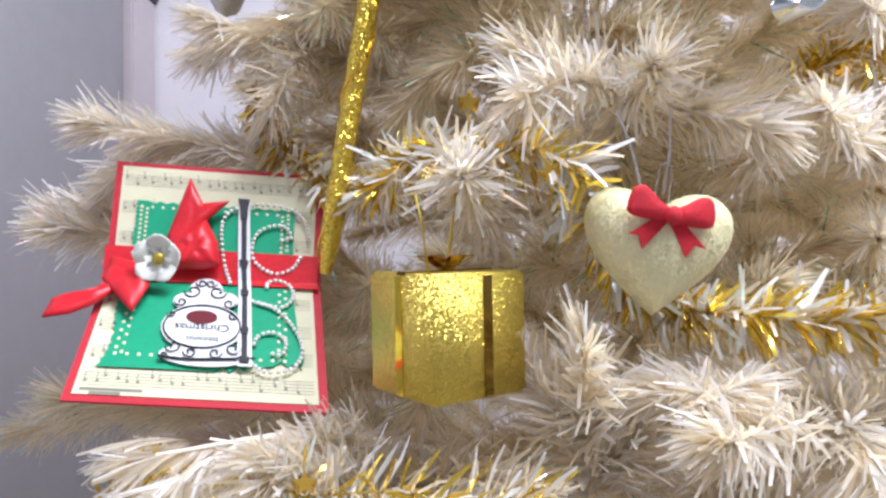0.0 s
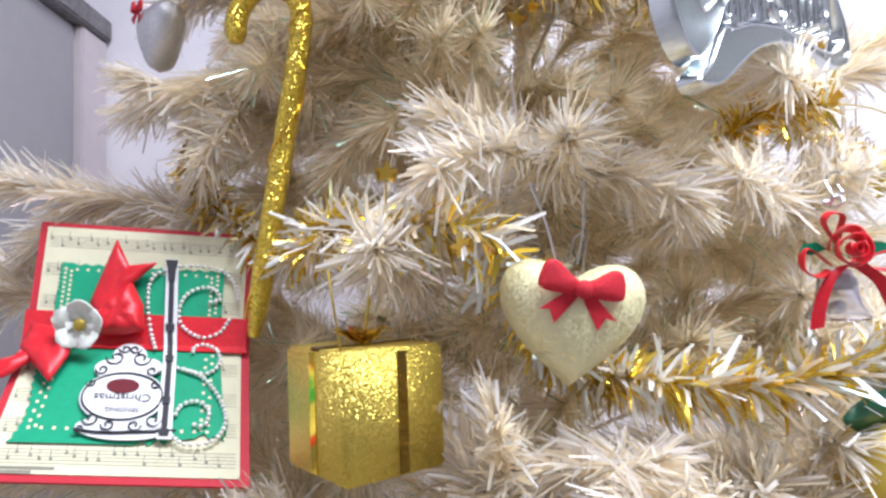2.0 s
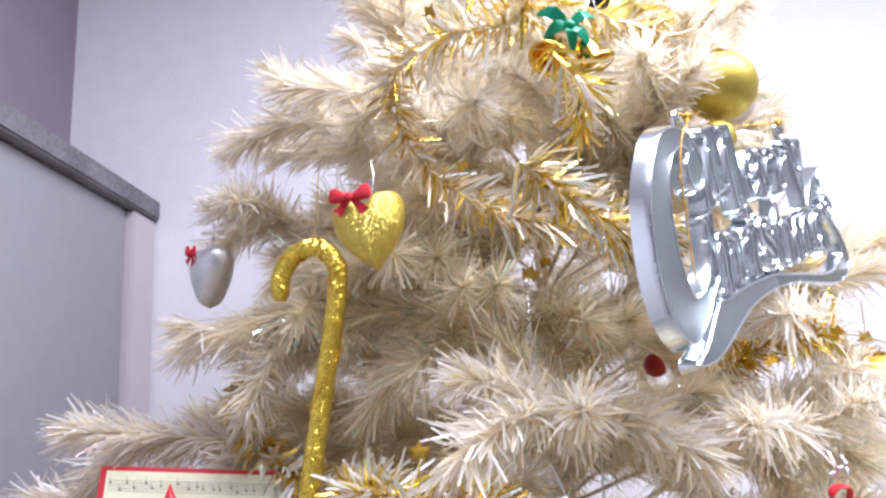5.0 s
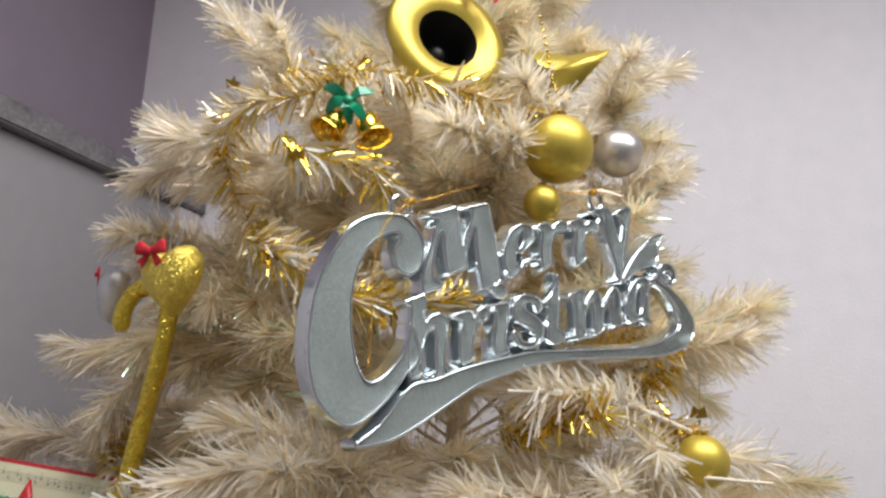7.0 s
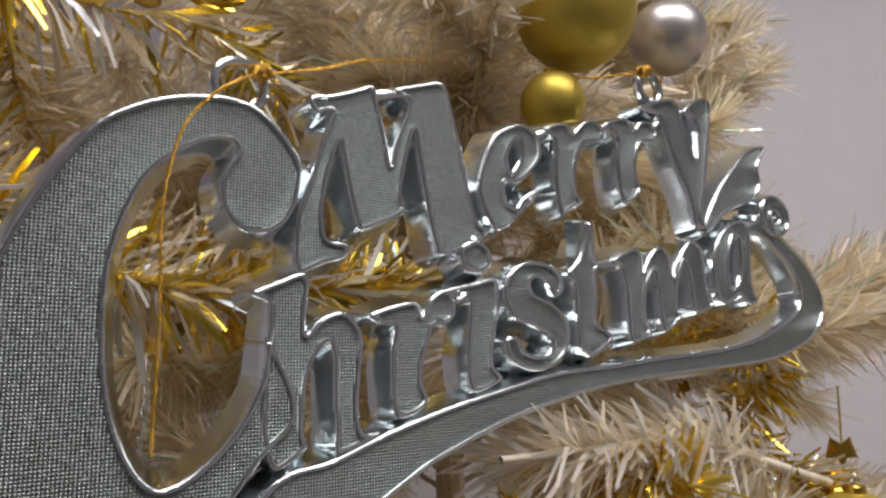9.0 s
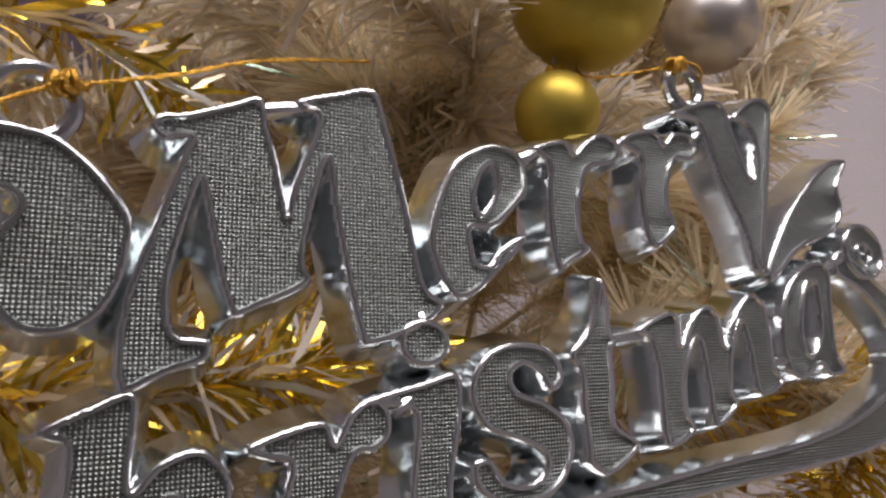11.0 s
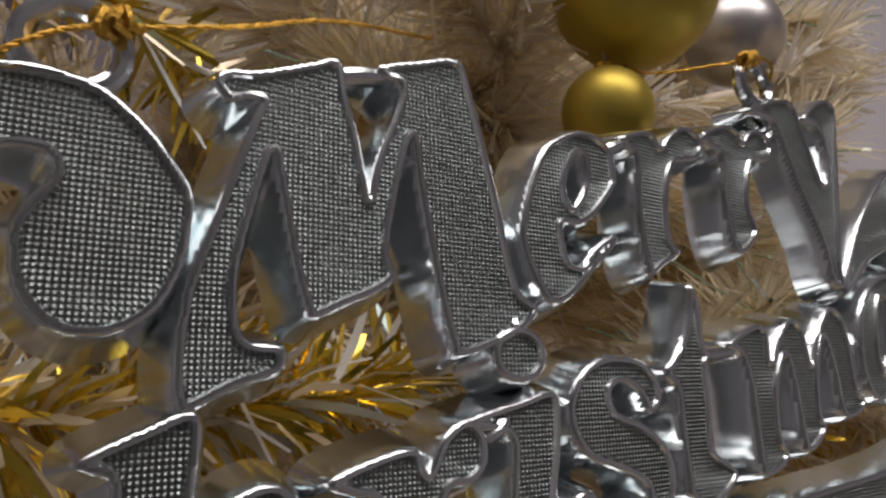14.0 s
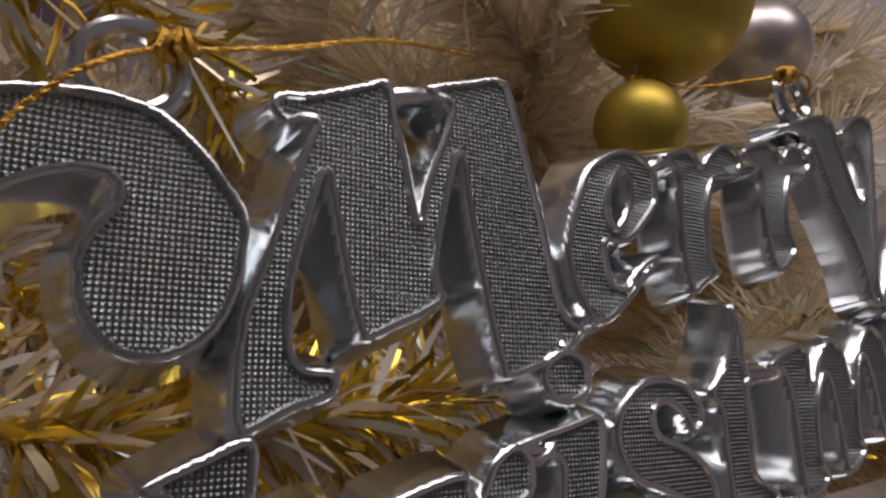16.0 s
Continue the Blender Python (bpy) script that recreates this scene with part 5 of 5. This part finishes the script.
# ---- the handmade card ----
def card():
    TL, TR = Vector((-0.168, 0.426, 1.294)), Vector((-0.060, 0.424, 1.285))
    ML, MR = Vector((-0.163, 0.402, 1.235)), Vector((-0.058, 0.399, 1.229))
    BL, BR = Vector((-0.152, 0.343, 1.188)), Vector((-0.044, 0.340, 1.183))
    o = ML.copy()
    g = thing("greeting_card", o, "handmade folded christmas card with music paper and red bow", "card")

    def on(s, t, d=0.0):
        """Across s 0..1, down t 0..2 (fold at 1), d metres before the surface."""
        if t <= 1:
            a, b, c, e = TL, TR, ML, MR
            k = t
        else:
            a, b, c, e = ML, MR, BL, BR
            k = t - 1
        p = a.lerp(b, s).lerp(c.lerp(e, s), k)
        n1 = (MR - ML).cross(TL - ML).normalized() * 1.0
        n2 = (BR - BL).cross(ML - BL).normalized()
        w = max(0.0, min(1.0, (t - 0.9) / 0.2))
        n = (n1 * (1 - w) + n2 * w).normalized()
        return p + n * d - o

    W, H1 = 0.107, 0.063

    def sheet(name, s0, s1, t0, t1, d0, d1, mat, label=""):
        bm = bmesh.new()
        ts = [t0 + (t1 - t0) * i / 24 for i in range(25)]
        ss = [s0 + (s1 - s0) * i / 4 for i in range(5)]
        f = [[bm.verts.new(on(s, t, d1)) for s in ss] for t in ts]
        b = [[bm.verts.new(on(s, t, d0)) for s in ss] for t in ts]
        for i in range(24):
            for j in range(4):
                bm.faces.new((f[i][j], f[i + 1][j], f[i + 1][j + 1], f[i][j + 1]))
                bm.faces.new((b[i][j], b[i][j + 1], b[i + 1][j + 1], b[i + 1][j]))
            bm.faces.new((f[i][0], b[i][0], b[i + 1][0], f[i + 1][0]))
            bm.faces.new((f[i][4], f[i + 1][4], b[i + 1][4], b[i][4]))
        for j in range(4):
            bm.faces.new((f[0][j], f[0][j + 1], b[0][j + 1], b[0][j]))
            bm.faces.new((f[24][j], b[24][j], b[24][j + 1], f[24][j + 1]))
        bmesh.ops.recalc_face_normals(bm, faces=bm.faces[:])
        return part(name, bm, mat, g, label)

    sheet("backing_card", 0, 1, 0, 2, -0.0012, 0.0, RED_CARD, "red backing card")
    paper = sheet("music_paper", 0.035, 0.965, 0.04, 1.955, 0.0001, 0.0005, CREAM_PAPER, "cream paper printed with staves")
    # staves and notes
    bm = bmesh.new()

    def bar(s0, s1, t0, t1, d=0.0006):
        vs = [bm.verts.new(on(s, t, d)) for s, t in ((s0, t0), (s0, t1), (s1, t1), (s1, t0))]
        bm.faces.new(vs)
    r = random.Random(4)
    for row in (0.12, 0.36, 0.62, 0.88, 1.14, 1.38, 1.60, 1.80):
        for k in range(5):
            for c in range(6):
                bar(0.05 + c * 0.15, 0.05 + (c + 1) * 0.15, row + k * 0.022, row + k * 0.022 + 0.004)
        for c in range(20):
            s = 0.06 + 0.043 * c + r.uniform(-0.01, 0.01)
            t = row + r.choice((0.01, 0.03, 0.05, 0.07))
            bar(s, s + 0.012, t, t + 0.022, 0.00065)
            bar(s, s + 0.003, t - 0.05, t, 0.00065)
    for s0, s1, t in ((0.06, 0.30, 1.91), (0.10, 0.22, 1.935)):
        bar(s0, s1, t, t + 0.02, 0.00065)
    tagged(part("stave_print", bm, INK_SOFT, paper, "small printed music staves"), kind="stuff")

    # lacy green mat with scalloped edge and punched squares
    def lace(s0, s1, t0, t1):
        out = []
        n = 26
        for i in range(n):
            out.append((s0 + (s1 - s0) * i / n, t0 + 0.02 * (i % 2)))
        for i in range(n):
            out.append((s1 - 0.012 * (i % 2), t0 + (t1 - t0) * i / n))
        for i in range(n):
            out.append((s1 - (s1 - s0) * i / n, t1 - 0.035 * (i % 2)))
        for i in range(n):
            out.append((s0 + 0.012 * (i % 2), t1 - (t1 - t0) * i / n))
        return out

    for nm, (s0, s1, t0, t1) in (("upper_mat", (0.12, 0.87, 0.35, 0.80)), ("lower_mat", (0.13, 0.87, 1.03, 1.74))):
        bm = bmesh.new()
        out = lace(s0, s1, t0, t1)
        if nm == "lower_mat":
            out = [(s - 0.05 * max(0, (t - 1.02)) * (1 if s < 0.5 else -1) + 0.02 * math.sin(t * 9), t + 0.03 * math.sin(s * 14) * (1 if t > 1.5 else 0)) for s, t in out]
        fr = [bm.verts.new(on(s, t, 0.0016)) for s, t in out]
        bk = [bm.verts.new(on(s, t, 0.0009)) for s, t in out]
        f = bm.faces.new(fr[::-1])
        for i in range(len(out)):
            bm.faces.new((fr[i], fr[(i + 1) % len(out)], bk[(i + 1) % len(out)], bk[i]))
        bmesh.ops.triangulate(bm, faces=[f])
        bmesh.ops.recalc_face_normals(bm, faces=bm.faces[:])
        mat_ob = part("lace_mat", bm, GREEN_CARD, g, "green die-cut lace card", smooth=False)
        bm = bmesh.new()
        holes = []
        for i in range(15):
            holes.append((s0 + 0.03 + (s1 - s0 - 0.06) * i / 14, (t0 + 0.055) if nm == "upper_mat" else t1 - 0.07))
        for i in range(9):
            for col in (0.028, 0.055):
                holes.append((s0 + col, t0 + 0.05 + (t1 - t0 - 0.1) * (i + (col > 0.03) * 0.5) / 9))
                holes.append((s1 - col, t0 + 0.05 + (t1 - t0 - 0.1) * (i + (col > 0.03) * 0.5) / 9))
        for s, t in holes:
            vs = [bm.verts.new(on(s + a * 0.0065, t + b * 0.011, 0.00175)) for a, b in ((-1, -1), (-1, 1), (1, 1), (1, -1))]
            bm.faces.new(vs)
        part("lace_opening", bm, CREAM_PAPER, mat_ob, "punched openings showing cream paper", smooth=False)
    # ribbon band
    sheet("ribbon_band", 0.0, 0.992, 0.755, 1.05, 0.0018, 0.0027, RED_SATIN, "wide red satin ribbon band")
    # bow: pieces of folded ribbon, thick in the middle, with rolling creases
    def ribbon(name, outline, low, high, creases, label):
        cs, ct = sum(p[0] for p in outline) / len(outline), sum(p[1] for p in outline) / len(outline)
        edge = []
        for (s0, t0), (s1, t1) in zip(outline, outline[1:] + outline[:1]):
            edge += [(s0 + (s1 - s0) * k / 6, t0 + (t1 - t0) * k / 6) for k in range(6)]
        bm = bmesh.new()
        rings = []
        for r, d in ((1.0, low - 0.0012), (1.0, low), (0.82, low * 0.45 + high * 0.55), (0.55, high), (0.28, high * 0.96)):
            ring = []
            for s_, t_ in edge:
                u, v = s_ - cs, (t_ - ct) * 0.6
                fold = 0.0006 * math.sin(math.atan2(v, u) * creases + 0.6) * (1.1 - r) * 1.6
                ring.append(bm.verts.new(on(cs + u * r, ct + (t_ - ct) * r, d + fold)))
            rings.append(ring)
        n = len(edge)
        for p, q in zip(rings, rings[1:]):
            for k in range(n):
                bm.faces.new((p[k], p[(k + 1) % n], q[(k + 1) % n], q[k]))
        bm.faces.new(rings[-1])
        bm.faces.new(rings[0][::-1])
        bmesh.ops.recalc_face_normals(bm, faces=bm.faces[:])
        return part(name, bm, RED_SATIN, g, label, sharp=0)
    ribbon("bow_tail", [(-0.022, 1.247), (0.05, 1.16), (0.10, 1.02), (0.16, 1.05), (0.10, 1.20), (0.02, 1.335), (-0.07, 1.42), (-0.17, 1.46), (-0.16, 1.31)], 0.006, 0.008, 2, "long red ribbon tail")
    ribbon("bow_tail", [(0.24, 0.93), (0.058, 0.87), (0.03, 1.13), (0.20, 1.40), (0.245, 1.175)], 0.0075, 0.0098, 4, "glossy folded red ribbon")
    ribbon("bow_tail", [(0.387, 0.167), (0.454, 0.384), (0.575, 0.345), (0.477, 0.53), (0.345, 0.85), (0.30, 0.70)], 0.0075, 0.0092, 2, "notched red ribbon end")
    ribbon("bow_loop", [(0.32, 0.80), (0.40, 0.62), (0.475, 0.52), (0.535, 0.70), (0.55, 0.90), (0.47, 0.955), (0.34, 0.97)], 0.0075, 0.0125, 5, "glossy red ribbon loop")
    # flower
    fc = on(0.30, 0.945, 0.0150)
    fl = part("flower_eye", lathe_bm([(0, -0.0025), (0.0022, -0.0015), (0.0028, 0.0005), (0.0, 0.003)], 16, Matrix.Translation(fc) @ Matrix.Rotation(radians(90), 4, "X")), GOLD_PALE, g, "yellow bead flower centre")
    for k in range(5):
        a = 2 * math.pi * k / 5 + 0.2
        bm = bmesh.new()
        rows = []
        for i in range(6):
            t = i / 5
            w = 0.0072 * math.sin(math.pi * (0.12 + 0.80 * t))
            rows.append([bm.verts.new(fc + Vector((math.cos(a) * (0.001 + t * 0.0105) - math.sin(a) * w * sx, 0.002 - 0.004 * t * t - 0.0012 * abs(sx), math.sin(a) * (0.001 + t * 0.0105) + math.cos(a) * w * sx))) for sx in (-1, 0, 1)])
        for p, q in zip(rows, rows[1:]):
            for j in range(2):
                bm.faces.new((p[j], p[j + 1], q[j + 1], q[j]))
        ob = part("flower_petal", bm, PETAL, g, "pale white-green petal")
        ob.modifiers.new("thick", "SOLIDIFY").thickness = 0.0005
    # clarinet-like die cut: white border strip with black tube pieces
    def strip(name, s, t0, t1, w0, w1, d, mat, parent):
        bm = bmesh.new()
        ends = []
        for i in range(13):
            t = t0 + (t1 - t0) * i / 12
            w = (w0 + (w1 - w0) * i / 12) / W / 2
            cs = s + 0.034 * (t - 0.3)
            ends.append([bm.verts.new(on(cs - w, t, d)), bm.verts.new(on(cs + w, t, d)), bm.verts.new(on(cs + w, t, d - 0.0005)), bm.verts.new(on(cs - w, t, d - 0.0005))])
        for a, b in zip(ends, ends[1:]):
            for k in range(4):
                bm.faces.new((a[k], a[(k + 1) % 4], b[(k + 1) % 4], b[k]))
        bm.faces.new(ends[0])
        bm.faces.new(ends[-1][::-1])
        bmesh.ops.recalc_face_normals(bm, faces=bm.faces[:])
        return part(name, bm, mat, parent, smooth=False)
    post = strip("post_border", 0.636, 0.29, 1.75, 0.0058, 0.0062, 0.0042, WHITE_PAPER, g)
    strip("post", 0.636, 0.31, 1.73, 0.0024, 0.0024, 0.0046, INK, post)
    for t, w, h in ((0.30, 0.0058, 0.06), (0.36, 0.0040, 0.12), (0.83, 0.0044, 0.06), (1.13, 0.0040, 0.05), (1.46, 0.0038, 0.05), (1.69, 0.0046, 0.04)):
        strip("post_collar", 0.636, t, t + h, w, w * 0.8, 0.0050, INK, post)
    # ornate white label
    lab_c = (0.497, 1.45)

    def oval(rs, rt, d, mat, name, parent, label="", cc=lab_c, thick=0.0005):
        bm = bmesh.new()
        out = [(cc[0] + rs * math.cos(2 * math.pi * k / 36), cc[1] + rt * math.sin(2 * math.pi * k / 36)) for k in range(36)]
        fr = [bm.verts.new(on(s, t, d)) for s, t in out]
        bk = [bm.verts.new(on(s, t, d - thick)) for s, t in out]
        bm.faces.new(fr)
        for k in range(36):
            bm.faces.new((fr[k], bk[k], bk[(k + 1) % 36], fr[(k + 1) % 36]))
        bmesh.ops.recalc_face_normals(bm, faces=bm.faces[:])
        return part(name, bm, mat, parent, label, smooth=False)
    lab = oval(0.172, 0.195, 0.0035, WHITE_PAPER, "sign_label", g, "white die-cut sign with black scrolls")
    oval(0.075, 0.13, 0.0034, WHITE_PAPER, "sign_crest", lab, cc=(0.49, 1.14))
    oval(0.062, 0.075, 0.00335, WHITE_PAPER, "sign_crest", lab, cc=(0.415, 1.235))
    oval(0.062, 0.075, 0.00335, WHITE_PAPER, "sign_crest", lab, cc=(0.575, 1.215))
    oval(0.185, 0.085, 0.0033, WHITE_PAPER, "sign_foot", lab, cc=(0.525, 1.67))
    oval(0.066, 0.055, 0.0040, WINE_INK, "wine_oval", lab, "dark wine-red oval", cc=(0.490, 1.375))

    def scroll(pts, r, name="scroll"):
        path = smooth_path([on(s, t, 0.0040) for s, t in pts], 5)
        return part(name, tube_bm(path, r, 5), INK, lab)
    scroll([(lab_c[0] + 0.160 * math.cos(2 * math.pi * k / 20), lab_c[1] + 0.175 * math.sin(2 * math.pi * k / 20)) for k in range(21)], 0.00042, "oval_line")
    for x in (-1, 1):
        for (cx, cy, rr) in ((0.49 + 0.055 * x, 1.15, 0.042), (0.49 + 0.022 * x, 1.07, 0.028), (0.495 + 0.105 * x, 1.25, 0.028), (0.49 + 0.13 * x, 1.36, 0.020), (0.515 + 0.12 * x, 1.62, 0.034), (0.515 + 0.05 * x, 1.66, 0.028), (0.515 + 0.155 * x, 1.69, 0.020)):
            scroll([(cx + x * rr * (1 - k / 12) * math.cos(k * 0.8), cy + rr * 1.5 * (1 - k / 12) * math.sin(k * 0.8)) for k in range(10)], 0.00034)
    scroll([(0.345, 1.70), (0.45, 1.715), (0.58, 1.705), (0.725, 1.69)], 0.0006, "foot_bar")

    def words(text, s, t, size):
        cu = bpy.data.curves.new("lettering", "FONT")
        cu.body, cu.size, cu.align_x, cu.extrude = text, size, "CENTER", 0.00008
        tmp = bpy.data.objects.new("lettering", cu)
        me = bpy.data.meshes.new_from_object(tmp)
        bpy.data.objects.remove(tmp)
        # the card hangs head down, so the words stand on their heads
        for v in me.vertices:
            x, y = v.co.x, v.co.y
            p = on(s - x / W, t + y / 0.075, 0.0038)
            v.co = p
        ob = mesh_part("lettering", me, INK, lab, "black printed words " + text, smooth=False)
        return ob
    words("Christmas", 0.497, 1.435, 0.0060)
    words("SENDING", 0.505, 1.535, 0.0034)
    # pearl swirls
    pearl = bpy.data.meshes.new("pearl")
    bm = bmesh.new()
    bmesh.ops.create_icosphere(bm, subdivisions=2, radius=0.00105)
    bm.to_mesh(pearl)
    bm.free()
    pearl.materials.append(PEARL)
    pearl.polygons.foreach_set("use_smooth", [True] * len(pearl.polygons))
    curves = [[(0.60, 1.08), (0.565, 0.88), (0.54, 0.66), (0.545, 0.48), (0.60, 0.38), (0.72, 0.33), (0.86, 0.36), (0.93, 0.48), (0.945, 0.60)],
              [(0.80, 0.64), (0.862, 0.607), (0.84, 0.53), (0.788, 0.51), (0.715, 0.57), (0.685, 0.69), (0.70, 0.83), (0.788, 0.925), (0.87, 0.88), (0.91, 0.775)],
              [(0.76, 1.10), (0.765, 1.02), (0.81, 0.99), (0.868, 1.05), (0.875, 1.17), (0.82, 1.25), (0.70, 1.21)],
              [(0.70, 1.21), (0.80, 1.27), (0.87, 1.40), (0.911, 1.56), (0.90, 1.68), (0.85, 1.755), (0.76, 1.77), (0.705, 1.71)],
              [(0.71, 1.60), (0.735, 1.50), (0.80, 1.47), (0.845, 1.54), (0.83, 1.64), (0.775, 1.63)]]
    for c in curves:
        path = smooth_path([on(s, t, 0.0032) for s, t in c], 10)
        run, last = 0.0, path[0]
        for p in path:
            run += (p - last).length
            last = p
            if run >= 0.0021:
                run = 0.0
                ob = new("pearl", pearl)
                ob.parent, ob.location = g, p
    return g


card()
